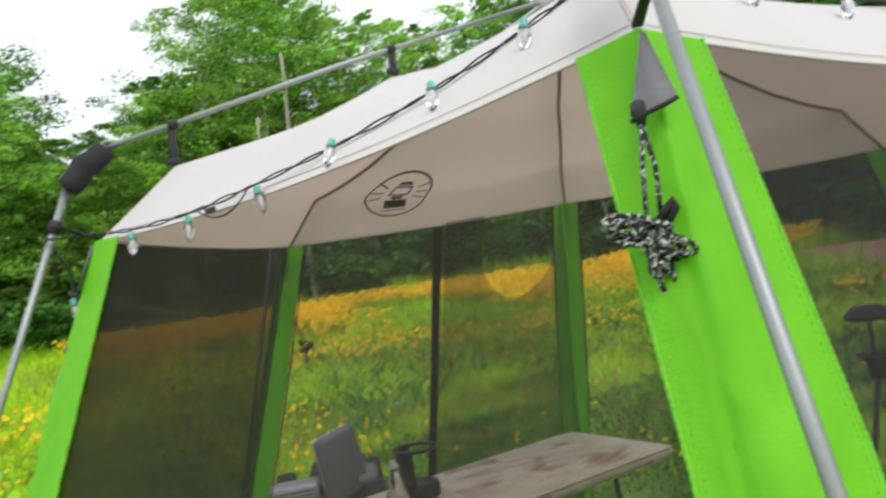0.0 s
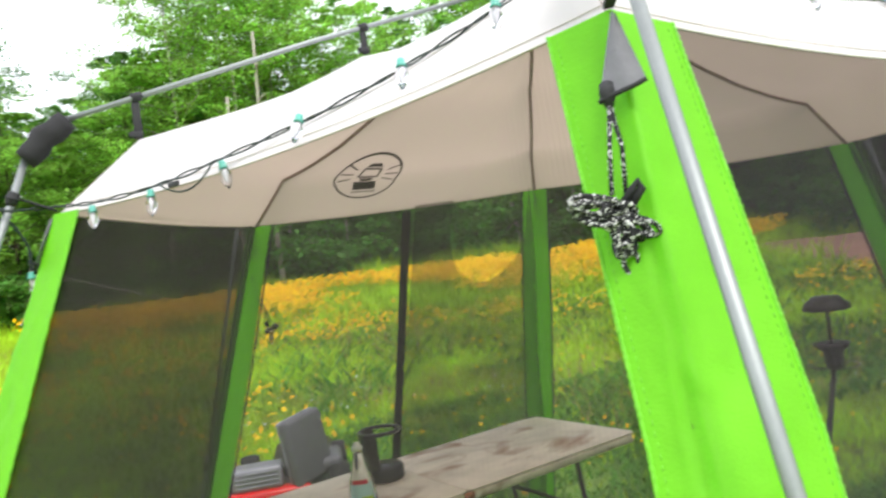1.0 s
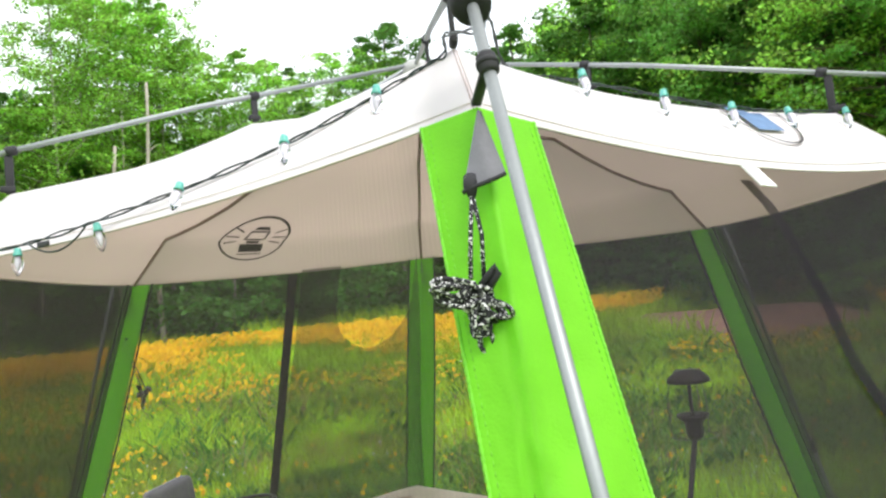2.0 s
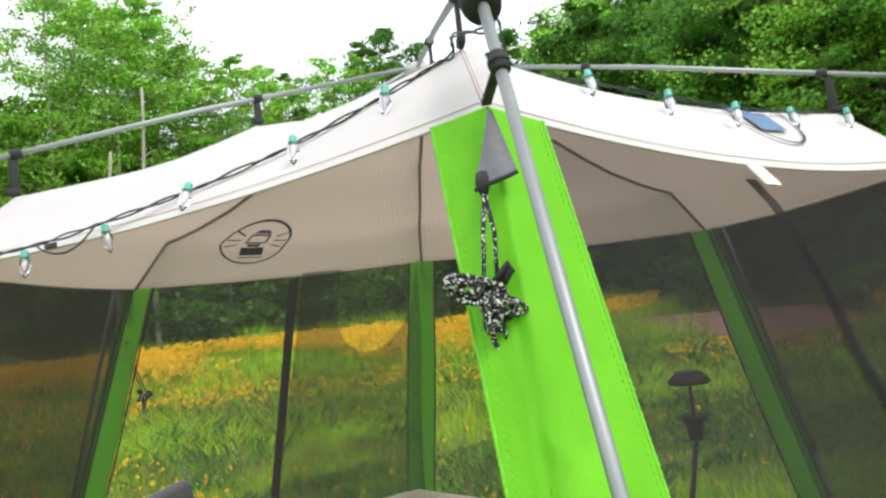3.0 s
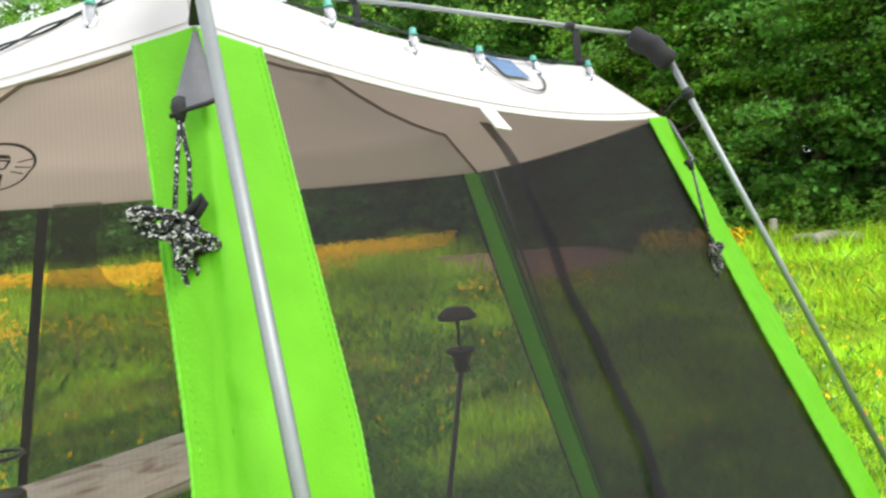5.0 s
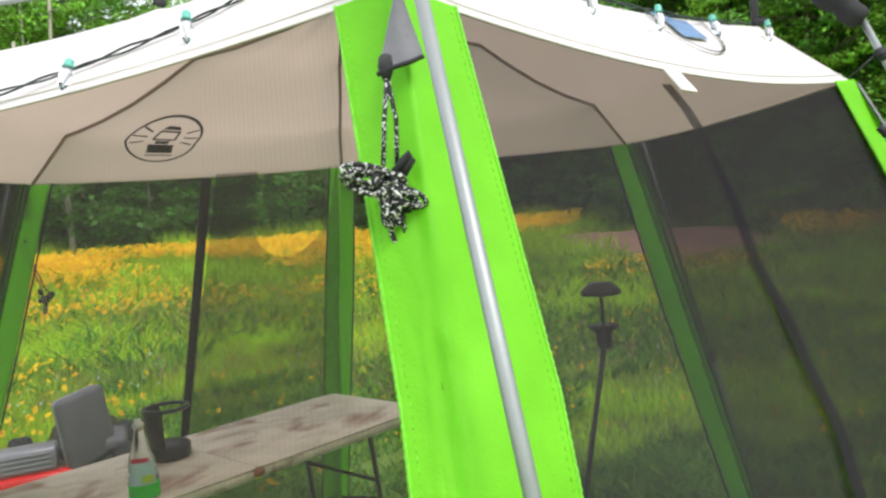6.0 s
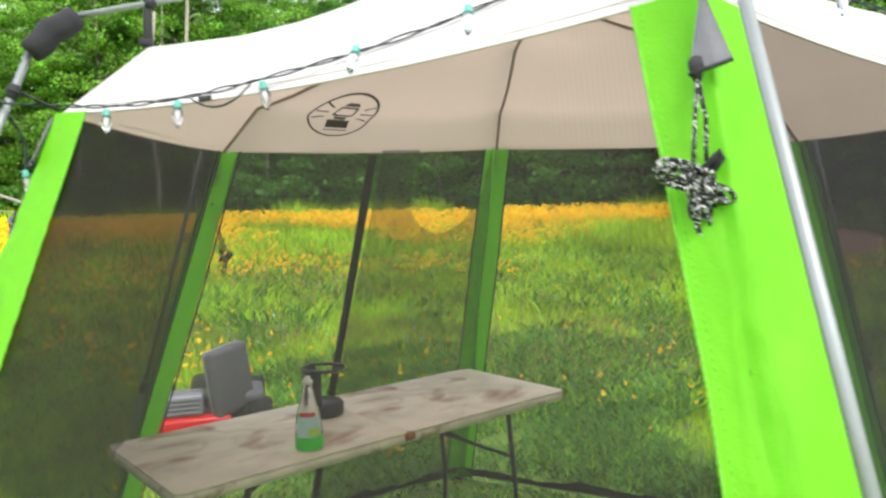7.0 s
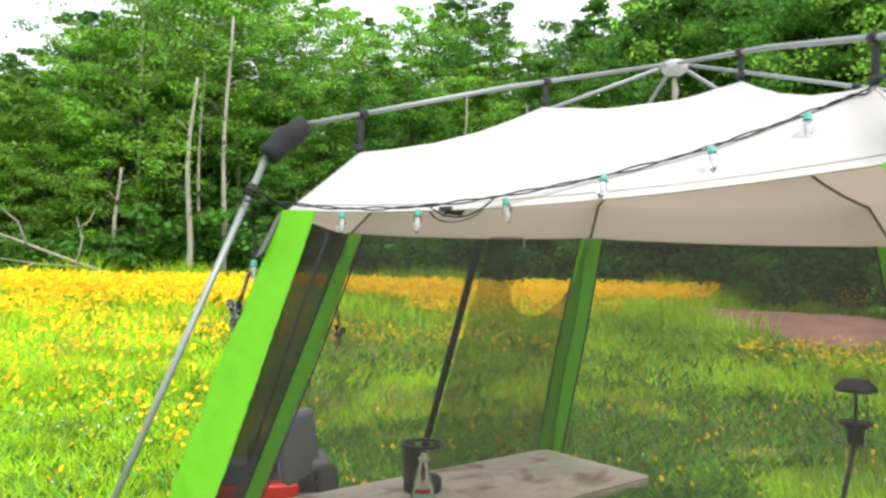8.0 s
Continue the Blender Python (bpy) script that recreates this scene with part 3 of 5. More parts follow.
    # wall numbering: 0 near-right, 1 right, 2 back-right, 3 back-left, 4 left, 5 near-left
    ribbon("door_zip", 3, [(0.0, 1.97), (-0.014, 1.4), (-0.024, 0.84), (-0.05, 0.1)], 0.045, M["black"], "black door zip band")
    ribbon("door_zip", 0, [(-0.085, 1.95), (-0.05, 1.86), (-0.026, 1.63), (-0.02, 1.3), (-0.01, 0.1)], 0.036, M["bunched"], "crumpled dark netting seam of the door", -0.012, 0.011)
    # netting door folded over the back wall, with a round gap under the roof
    verts, faces, nu, nv = [], [], 120, 180
    keep = {}
    for j in range(nv + 1):
        for i in range(nu + 1):
            z = 1.985 - 1.9 * j / nv
            half = (RE + 0.45 * (1.98 - z)) * 0.5
            s = -0.02 + (-(half - 0.05) + 0.02) * i / nu
            keep[(i, j)] = (len(verts), s, z)
            verts.append(tuple(wall_place(3, s, z, -0.045 - 0.01 * math.sin(i * 0.1 + j * 0.067))))
    for j in range(nv):
        for i in range(nu):
            s, z = (keep[(i, j)][1] + keep[(i + 1, j + 1)][1]) / 2, (keep[(i, j)][2] + keep[(i + 1, j + 1)][2]) / 2
            if math.hypot((s + 0.43) / 0.205, (z - 1.80) / 0.215) < 1 or (z > 1.80 and -0.63 < s < -0.22):
                continue
            faces.append((keep[(i, j)][0], keep[(i + 1, j)][0], keep[(i + 1, j + 1)][0], keep[(i, j + 1)][0]))
    sheet("netting_door", verts, faces, M["flap"], tent, "second layer of netting drawn across the doorway")
    # white tag under the hem
    bm = bmesh.new()
    q = [wall_place(0, -0.120, 1.973, 0.012), wall_place(0, -0.074, 1.970, 0.012), wall_place(0, -0.074, 1.928, 0.03), wall_place(0, -0.120, 1.928, 0.03)]
    lo, hi = [bm.verts.new(p) for p in q], [bm.verts.new(p + Vector((0.002, -0.003, 0.001))) for p in q]
    bm.faces.new(lo[::-1])
    bm.faces.new(hi)
    for i in range(4):
        bm.faces.new((lo[i], lo[(i + 1) % 4], hi[(i + 1) % 4], hi[i]))
    part("white_tag", bm, M["tag"], tent, "white cloth tag", smooth=False)

    # printed marks: plain shapes on the roof cloth
    def mark(k, s0, d0, lift, shapes, mat_, label, up_=0.8, down_=0.8):
        bm = bmesh.new()
        for pts in shapes:
            vs = [bm.verts.new(panel_place(k, s0 + x, d0 - y * (up_ if y > 0 else down_), lift)) for x, y in pts]
            bm.faces.new(vs)
        return part("printed_mark", bm, mat_, tent, label, smooth=False)

    def bar(x0, y0, x1, y1, w):
        dx, dy = x1 - x0, y1 - y0
        ln = math.hypot(dx, dy)
        nx, ny = -dy / ln * w / 2, dx / ln * w / 2
        return [(x0 + nx, y0 + ny), (x1 + nx, y1 + ny), (x1 - nx, y1 - ny), (x0 - nx, y0 - ny)]

    def oval(a, b, w, n=40):
        out = []
        for i in range(n):
            t0, t1 = 2 * math.pi * i / n, 2 * math.pi * (i + 1) / n
            out.append([(a * math.cos(t0), b * math.sin(t0)), (a * math.cos(t1), b * math.sin(t1)), ((a - w) * math.cos(t1), (b - w) * math.sin(t1)), ((a - w) * math.cos(t0), (b - w) * math.sin(t0))])
        return out
    rect = lambda x0, y0, x1, y1: [[(x0 + (x1 - x0) * i / 4, y0), (x0 + (x1 - x0) * (i + 1) / 4, y0), (x0 + (x1 - x0) * (i + 1) / 4, y1), (x0 + (x1 - x0) * i / 4, y1)] for i in range(4)]
    lamp_shapes = oval(0.142, 0.125, 0.009) + rect(-0.05, -0.07, 0.05, -0.022) + rect(-0.054, -0.086, 0.054, -0.08) + rect(-0.028, -0.018, 0.026, 0.004)
    lamp_shapes += [bar(-0.042, 0.012, 0.042, 0.012, 0.009), bar(-0.042, 0.012, -0.036, 0.055, 0.009), bar(0.042, 0.012, 0.036, 0.055, 0.009), bar(-0.038, 0.055, 0.038, 0.055, 0.009)]
    lamp_shapes += [[(-0.036, 0.064), (0.036, 0.064), (0.02, 0.08), (-0.02, 0.08)]]
    for sx in (-1, 1):
        lamp_shapes += [bar(sx * 0.07, 0.0, sx * 0.12, -0.018, 0.008), bar(sx * 0.07, 0.026, sx * 0.125, 0.026, 0.007), bar(sx * 0.065, 0.05, sx * 0.105, 0.07, 0.007)]
    mark(3, 0.242, 1.015, -0.006, lamp_shapes, M["ink"], "dark oval print showing through the roof cloth", 2.0, 0.72)
    mark(0, 0.205, 1.045, 0.006, oval(0.105, 0.10, 0.006), M["ink"], "dark oval print on the roof cloth")
    mark(0, 0.19, 1.045, 0.0075, rect(-0.05, -0.055, 0.045, 0.01) + [[(-0.07, 0.01), (0.0, 0.01), (-0.02, 0.04), (-0.06, 0.04)]], M["blueink"], "blue print on the roof cloth")
    return tent


build_tent()


# ---------------------------------------------------------------- guy ropes
def build_guy_rope(label, drop=0.0, back=0.0, slant=0.0, share=1.0):
    """Hank of cord under the near corner, built about the tent's axis so that copies turn round it."""
    rope = thing("guy_rope", label, "rope", group="guy ropes")
    rnd = random.Random(4)
    top, knot = Vector((-0.03 + slant, -1.468 + back, 1.892)), Vector((-0.036, -1.496 + back, 1.785 - drop))
    for side, end in ((-0.006, -0.01), (0.008, 0.006)):
        part("hanging_cord", tube(bmesh.new(), [top, top.lerp(knot, 0.5) + Vector((side, 0, 0)), knot + Vector((end, 0, 0))], 0.0029, 8), M["rope"], rope)
    bm = tube(bmesh.new(), [top + Vector((0.002, 0.012, 0.022)), top + Vector((0, 0.004, 0.012)), top + Vector((0, 0, -0.004))], [0.010, 0.010, 0.005], 10)
    part("toggle", bm, M["black"], rope, "black cord toggle")
    for (cx, cz, a, b, tilt, n) in ((-0.066, 1.770, 0.027, 0.010, -8, 8), (-0.024, 1.748, 0.017, 0.007, -38, 5), (-0.040, 1.736, 0.009, 0.019, -4, 5), (-0.044, 1.759, 0.016, 0.012, 0, 7)):
        for q in range(max(2, int(n * share))):
            ca, sa_ = math.cos(radians(tilt + rnd.uniform(-14, 14))), math.sin(radians(tilt + rnd.uniform(-14, 14)))
            ox, oy, oz = rnd.uniform(-0.005, 0.005), rnd.uniform(-0.018, 0.002), rnd.uniform(-0.006, 0.006)
            pts = []
            fa, fb = a * share * rnd.uniform(0.75, 1.1), b * rnd.uniform(0.7, 1.2)
            for i in range(16):
                t = 2 * math.pi * i / 16
                x, z = fa * math.cos(t), fb * math.sin(t)
                pts.append((cx + ox + x * ca - z * sa_, -1.494 + back + oy + 0.005 * math.sin(2 * t + q), cz - drop + oz + x * sa_ + z * ca))
            part("coil", tube(bmesh.new(), pts, 0.0031, 7, closed=True), M["rope"], rope)
    bm = bmesh.new()
    pts = [(-0.036 + 0.008 * math.cos(t), -1.502 + back, 1.708 - drop + 0.013 * math.sin(t)) for t in [2 * math.pi * i / 14 for i in range(14)]]
    tube(bm, pts, 0.0034, 7, closed=True)
    part("end_loop", bm, M["rope"], rope)
    bm = tube(bmesh.new(), [(x, -1.502 + back, z - drop) for x, z in ((-0.035, 1.775), (-0.021, 1.79), (-0.017, 1.796), (-0.013, 1.788), (-0.025, 1.772))], 0.0048, 8)
    part("knot", bm, M["black"], rope, "black knotted cord end")
    return rope


guy = build_guy_rope("black and white braided guy rope hanked below a roof corner")
long_rope = build_guy_rope("guy rope plaited long beside a green corner cloth", 0.085, 0.035)
long_rope.matrix_basis = pose(0, 0, -0.07, 0, 0, 60) @ pose(-0.094, 0.008, 0)
short_rope = build_guy_rope("short dark guy rope bunched at the edge of a green cloth", 0.085, 0.035, 0.09, 0.6)
short_rope.matrix_basis = pose(0, 0, -0.135, 0, 0, -120) @ pose(-0.09, -0.05, 0)
copy_thing(guy, pose(0, 0, -0.05, 0, 0, -60) @ pose(-0.035, 0.03, 0))


# ---------------------------------------------------------------- string lights
def panel_abs(mid, s, d, z):
    a = radians(mid)
    return Vector((math.cos(a) * d - math.sin(a) * s, math.sin(a) * d + math.cos(a) * s, z))


def catmull(pts, n=8):
    out = []
    p = [pts[0]] + list(pts) + [pts[-1]]
    for i in range(1, len(p) - 2):
        for j in range(n):
            t = j / n
            out.append(0.5 * ((2 * p[i]) + (p[i + 1] - p[i - 1]) * t + (2 * p[i - 1] - 5 * p[i] + 4 * p[i + 1] - p[i + 2]) * t * t + (3 * p[i] - p[i - 1] - 3 * p[i + 1] + p[i + 2]) * t ** 3))
    return out + [pts[-1]]


def down_slope(k, s, d):
    """The way down the roof cloth at a place on panel k."""
    return (panel_place(k, s, d + 0.05) - panel_place(k, s, d)).normalized()


def build_string(name, line, bulbs, seed, k, slack=(), tags=()):
    lights = thing(name, "clear pointed bulbs in teal sockets along the roof edge", "string lights", group="string lights")
    rnd = random.Random(seed)
    path = []
    mid = radians(CORNER_AZ[k] + 30)
    for p in catmull(line, 10):              # the wire rests on the cloth where it would dip into it
        d, s = p.x * math.cos(mid) + p.y * math.sin(mid), p.y * math.cos(mid) - p.x * math.sin(mid)
        if d < 1.185 and abs(s) < d * 0.57:
            p = Vector((p.x, p.y, max(p.z, panel_place(k, s, d).z + 0.007)))
        path.append(p)
    for phase in (0, math.pi):
        part("wire", tube(bmesh.new(), [p + Vector((0.0018 * math.cos(i * 0.9 + phase), 0.0018 * math.cos(i * 0.9 + phase), 0.0026 * math.sin(i * 0.9 + phase) + 0.0015 * math.sin(i * 0.21 + phase))) for i, p in enumerate(path)], 0.0019, 6), M["wire"], lights)
    for a, b, drop in slack:
        p, q = path[a], path[b]
        part("slack_wire", tube(bmesh.new(), [p.lerp(q, t / 10) - Vector((0.004, 0.008, drop * 4 * (t / 10) * (1 - t / 10))) for t in range(11)], 0.002, 6), M["wire"], lights)
    for at, dirn in tags:
        bm = block(bmesh.new(), (0.034, 0.004, 0.011), path[at] - Vector((0, 0.008, 0.012)), 0.0015, Matrix.Rotation(radians(dirn), 4, "Z"))
        part("wire_tag", bm, M["darkmetal"], lights, "small dark plastic wire tag")
    for p, out, lie in bulbs:
        # hanging free below the hem, or lying down the slope of the cloth
        tilt = Euler((radians(rnd.uniform(-9, 9)), radians(rnd.uniform(-9, 9)), 0)).to_matrix().to_4x4()
        if lie:
            hang = (lie * 0.4 + Vector((0, 0, -1))).normalized()
            tilt = Vector((0, 0, -1)).rotation_difference(hang).to_matrix().to_4x4() @ tilt
            p = p + lie * 0.034 + (lie.cross(Vector((0, 0, 1)).cross(out))).normalized() * 0.028
        m = Matrix.Translation(p) @ tilt @ Matrix.Scale(0.9, 4)
        bm = lathe(bmesh.new(), [(0, -0.004), (0.006, -0.004), (0.0078, -0.008), (0.0078, -0.015), (0.0098, -0.018), (0.0098, -0.021), (0, -0.021)], 12)
        bm.transform(m)
        so = part("socket", bm, M["socket"], lights, "teal plastic socket")
        bm = lathe(bmesh.new(), [(0.0, -0.021), (0.007, -0.021), (0.0095, -0.026), (0.0122, -0.035), (0.0108, -0.046), (0.0064, -0.057), (0.0020, -0.064), (0, -0.065)], 14)
        bm.transform(m)
        part("bulb", bm, M["glass"], so, "clear faceted glass bulb").visible_shadow = False
        # pale core, added to put white reflections into the clear glass
        bm = lathe(bmesh.new(), [(0.0, -0.022), (0.0042, -0.023), (0.0048, -0.034), (0.003, -0.046), (0.001, -0.053), (0, -0.054)], 8)
        bm.transform(m)
        part("bulb_core", bm, M["bulbglint"], so)
    return lights


NL = [(-0.69, 1.20, 1.985), (-0.49, 1.212, 1.965), (-0.284, 1.208, 1.965), (-0.081, 1.192, 1.985), (0.13, 1.142, 2.026), (0.322, 1.096, 2.07), (0.485, 1.055, 2.11), (0.575, 1.04, 2.15)]
left_leg = outward(5) * 1.49 + Vector((0, 0, 1.985))


def on_roof(k, mid, s, d, z):
    """A place on the wire: on the cloth, or hanging where it is given if that is higher."""
    return panel_abs(mid, s, d, max(z, panel_place(k, s, d).z + 0.006) if d < 1.18 else z)


loose_end = outward(5) * 1.475 + Vector((0.012, 0.03, 1.845))     # last bulb, hanging by the corner strap
line_left = [loose_end, loose_end + Vector((0.0, 0.0, 0.06)), left_leg, left_leg + Vector((0.03, -0.01, -0.004))] + [on_roof(5, -120, *q) for q in NL] + [Vector((-0.02, -1.24, 2.185)), Vector((0.006, -1.46, 2.105))]
build_string("string_lights", line_left, [(on_roof(5, -120, *q) + Vector((-0.006, -0.010, -0.004)), Vector((-0.5, -0.866, 0)), down_slope(5, q[0], q[1]) if q[1] < 1.16 else None) for q in NL[1:7]] + [(loose_end, outward(5), None)], 3, 5, ((61, 69, 0.035),), ((63, -30),))
NR = [(-0.446, 0.99, 2.16), (-0.293, 0.998, 2.160), (-0.099, 1.019, 2.140), (0.074, 1.045, 2.120), (0.277, 1.04, 2.122), (0.574, 1.014, 2.146)]
line_right = [Vector((0.006, -1.46, 2.10)), Vector((0.05, -1.28, 2.19))] + [on_roof(0, -60, *q) for q in NR] + [outward(1) * 1.185 + Vector((0, 0, 2.165))]
build_string("string_lights", line_right, [(on_roof(0, -60, *q) + Vector((0.006, -0.012, -0.004)), Vector((0.5, -0.866, 0)), down_slope(0, q[0], q[1])) for q in [(a - 0.04, b, c) for a, b, c in NR[1:]]], 5, 0)


# ---------------------------------------------------------------- inside the tent
TABLE_Z = 0.80
TABLE_AT, TABLE_TURN = (-0.69, 0.965), 39.0


def build_table():
    t = thing("folding_table", "weathered tan folding table with stained top and dark metal legs", "table", (*TABLE_AT, 0), TABLE_TURN)
    for sx in (-1, 1):
        bm = rounded_slab(bmesh.new(), 0.99, 0.74, 0.006, 0.03, TABLE_Z - 0.006, 0.002)
        top = part("tabletop", bm, M["table"], t, "stained tan table half")
        top.location.x = sx * 0.4965
        bm = rounded_slab(bmesh.new(), 0.987, 0.736, 0.036, 0.03, TABLE_Z - 0.046, 0.008)
        part("table_rim", bm, M["tabledge"], top)
    for y in (-0.366, 0.366):
        part("hinge", tube(bmesh.new(), [(-0.022, y, TABLE_Z - 0.022), (0.022, y, TABLE_Z - 0.022)], 0.014, 12), M["rust"], t, "rusty fold hinge")
    for x, lean in ((-0.68, -0.05), (0.68, 0.05)):
        for y in (-0.27, 0.27):
            bm = tube(bmesh.new(), [(x, y, TABLE_Z - 0.04), (x + lean, y * 1.0, 0.3), (x + lean, y * 1.05, 0.0)], 0.0125, 10)
            part("leg", bm, M["darkmetal"], t)
        bm = tube(bmesh.new(), [(x + lean * 0.6, -0.27, 0.5), (x + lean * 0.6, 0.27, 0.5)], 0.009, 8)
        part("cross_bar", bm, M["darkmetal"], t)
        bm = tube(bmesh.new(), [(x + lean * 0.6, 0, 0.5), (x - math.copysign(0.42, x), 0, TABLE_Z - 0.05)], 0.008, 8)
        part("brace", bm, M["darkmetal"], t)
    return t


def build_bottle(at):
    b = thing("soap_bottle", "clear tapered soap bottle with green liquid and printed label", "bottle", at)
    b.scale = (1.22, 1.22, 1.0)
    outer = [(0.0, 0.063), (0.0455, 0.0632), (0.0455, 0.066), (0.043, 0.10), (0.036, 0.15), (0.025, 0.20), (0.0155, 0.245), (0.014, 0.262)]
    bm = lathe(bmesh.new(), outer, 24)
    bm.transform(Matrix.Diagonal((1, 0.72, 1, 1)))
    part("bottle_body", bm, M["cleargel"], b, "clear plastic").visible_shadow = False
    bm = lathe(bmesh.new(), [(0, 0.0), (0.040, 0.0), (0.046, 0.008), (0.046, 0.06), (0.045, 0.0625), (0, 0.0625)], 20)
    bm.transform(Matrix.Diagonal((1, 0.72, 1, 1)))
    part("liquid", bm, M["soap"], b, "bright green liquid")
    bm = lathe(bmesh.new(), [(0.0465, 0.055), (0.0445, 0.10), (0.0395, 0.14)], 16, a0=-140, a1=-30)
    bm.transform(Matrix.Diagonal((1, 0.73, 1, 1)))
    part("label", bm, M["label"], b, "pale blue printed label")
    bm = lathe(bmesh.new(), [(0.0482, 0.062), (0.047, 0.09)], 10, a0=-85, a1=-40)
    bm.transform(Matrix.Diagonal((1, 0.735, 1, 1)))
    part("label_patch", bm, M["labelgreen"], b, "lime green patch")
    bm = lathe(bmesh.new(), [(0.0402, 0.135), (0.0378, 0.152)], 10, a0=-130, a1=-50)
    bm.transform(Matrix.Diagonal((1, 0.74, 1, 1)))
    part("label_cap", bm, M["redcap"], b, "red patch")
    bm = lathe(bmesh.new(), [(0, 0.258), (0.017, 0.258), (0.017, 0.272), (0.011, 0.276), (0.009, 0.288), (0, 0.288)], 16)
    part("cap", bm, M["tag"], b, "whitish cap")


def build_holder(at):
    b = thing("black_lantern", "black plastic table lantern with curved back shield and round base", "lantern", at, 20)
    bm = lathe(bmesh.new(), [(0, 0), (0.085, 0), (0.09, 0.006), (0.09, 0.055), (0.08, 0.065), (0, 0.065)], 24)
    part("base", bm, M["blackplastic"], b)
    bm = lathe(bmesh.new(), [(0.082, 0.06), (0.094, 0.06), (0.098, 0.21), (0.09, 0.225), (0.085, 0.21), (0.082, 0.06)], 20, a0=100, a1=252)
    part("back_shield", bm, M["blackplastic"], b)
    bm = tube(bmesh.new(), [(0.092 * math.cos(t), 0.092 * math.sin(t), 0.215) for t in [2 * math.pi * i / 28 for i in range(28)]], 0.0085, 8, closed=True)
    part("top_ring", bm, M["blackplastic"], b)


def build_lamp(at):
    b = thing("pole_lamp", "dark solar garden lamp with wide hat on a thin pole", "garden lamp", at)
    bm = tube(bmesh.new(), [(-0.23, 0.02, 0), (-0.11, 0.01, 0.6), (0, 0, 1.13)], [0.0125, 0.012, 0.011], 12)
    part("pole", bm, M["lampdark"], b)
    bm = lathe(bmesh.new(), [(0, 0.01), (0.028, 0.01), (0.034, 0.03), (0.036, 0.075), (0.064, 0.098), (0.066, 0.108), (0.045, 0.112), (0, 0.105)], 20, (0, 0, 1.10))
    part("cup", bm, M["lampdark"], b, "dark brown cup")
    bm = tube(bmesh.new(), [(0, 0, 1.2), (0, 0, 1.35)], 0.008, 8)
    part("stem", bm, M["lampdark"], b)
    bm = lathe(bmesh.new(), [(0, 0.0), (0.045, -0.012), (0.082, -0.026), (0.088, -0.020), (0.084, -0.006), (0.058, 0.018), (0.052, 0.026), (0, 0.030)], 26, (0, 0, 1.365))
    part("hat", bm, M["lampdark"], b, "dark hat with solar cell")
    for k in range(3):
        a = radians(30 + 120 * k)
        c, s = math.cos(a), math.sin(a)
        bm = tube(bmesh.new(), [(0.080 * c, 0.080 * s, 1.35), (0.096 * c, 0.096 * s, 1.25), (0.092 * c, 0.092 * s, 1.12), (0.03 * c, 0.03 * s, 1.105)], 0.002, 6)
        part("guard_wire", bm, M["lampdark"], b)
    bm = tube(bmesh.new(), [(0.092 * math.cos(t), 0.092 * math.sin(t), 1.12) for t in [2 * math.pi * i / 24 for i in range(24)]], 0.002, 6, closed=True)
    part("guard_ring", bm, M["lampdark"], b)


def build_mower(at, turn):
    b = thing("riding_mower", "red riding mower with grey seat parked in the grass", "mower", at, turn)
    lean = pose(0, 0, 0, -5, -5, 50)
    bm = block(bmesh.new(), (0.39, 0.10, 0.48), (-0.03, 0, 0.56), 0.045, lean, 4)
    part("seat_back", bm, M["seat"], b, "grey vinyl seat back")
    bm = block(bmesh.new(), (0.375, 0.05, 0.46), (-0.06, 0.03, 0.565), 0.024, lean, 3)
    part("seat_shell", bm, M["seatedge"], b, "lighter grey seat shell")
    bm = block(bmesh.new(), (0.42, 0.40, 0.10), (0, 0.22, 0.40), 0.04, None, 3)
    part("seat_cushion", bm, M["seat"], b)
    bm = block(bmesh.new(), (0.60, 0.14, 0.15), (-0.33, -0.09, 0.27), 0.035, None, 3)
    part("fender", bm, M["red"], b, "glossy red rear fender")
    bm = block(bmesh.new(), (0.34, 0.22, 0.15), (-0.38, -0.01, 0.42), 0.02, None, 2)
    deck = part("vent_panel", bm, M["silver"], b, "silver louvred panel")
    for i in range(4):
        bm = block(bmesh.new(), (0.28, 0.012, 0.012), (-0.38, -0.125, 0.375 + 0.03 * i), 0.004)
        part("louvre", bm, M["seatedge"], deck)
    bm = block(bmesh.new(), (0.80, 0.9, 0.12), (-0.2, 0.35, 0.20), 0.03)
    part("chassis", bm, M["blackplastic"], b)
    bm = block(bmesh.new(), (0.5, 0.8, 0.18), (-0.1, 1.05, 0.24), 0.06, None, 4)
    part("hood", bm, M["blackplastic"], b)
    bm = block(bmesh.new(), (0.07, 0.02, 0.05), (0.20, -0.175, 0.255), 0.008)
    part("tail_lamp", bm, M["redcap"], b, "small red tail lamp")
    for x in (-0.55, 0.18):
        for y, r in ((0.05, 0.2), (1.15, 0.16)):
            bm = lathe(bmesh.new(), [(r * 0.55, -0.07), (r * 0.92, -0.075), (r, -0.04), (r, 0.04), (r * 0.92, 0.075), (r * 0.55, 0.07), (r * 0.55, -0.07)], 22)
            bm.transform(pose(x, y, r, 0, 90, 0))
            w = part("tyre", bm, M["rubber"], b)
            bm = lathe(bmesh.new(), [(0, -0.05), (r * 0.56, -0.06), (r * 0.56, 0.06), (0, 0.05)], 18)
            bm.transform(pose(x, y, r, 0, 90, 0))
            part("rim", bm, M["tag"], w)


build_table()
build_bottle((-0.848, 0.494, TABLE_Z))
build_holder((-0.855, 0.985, TABLE_Z))
build_lamp((1.03, 0.70, 0))
build_mower((-1.74, 2.86, float(ground_z(-1.74, 2.86))), 15)


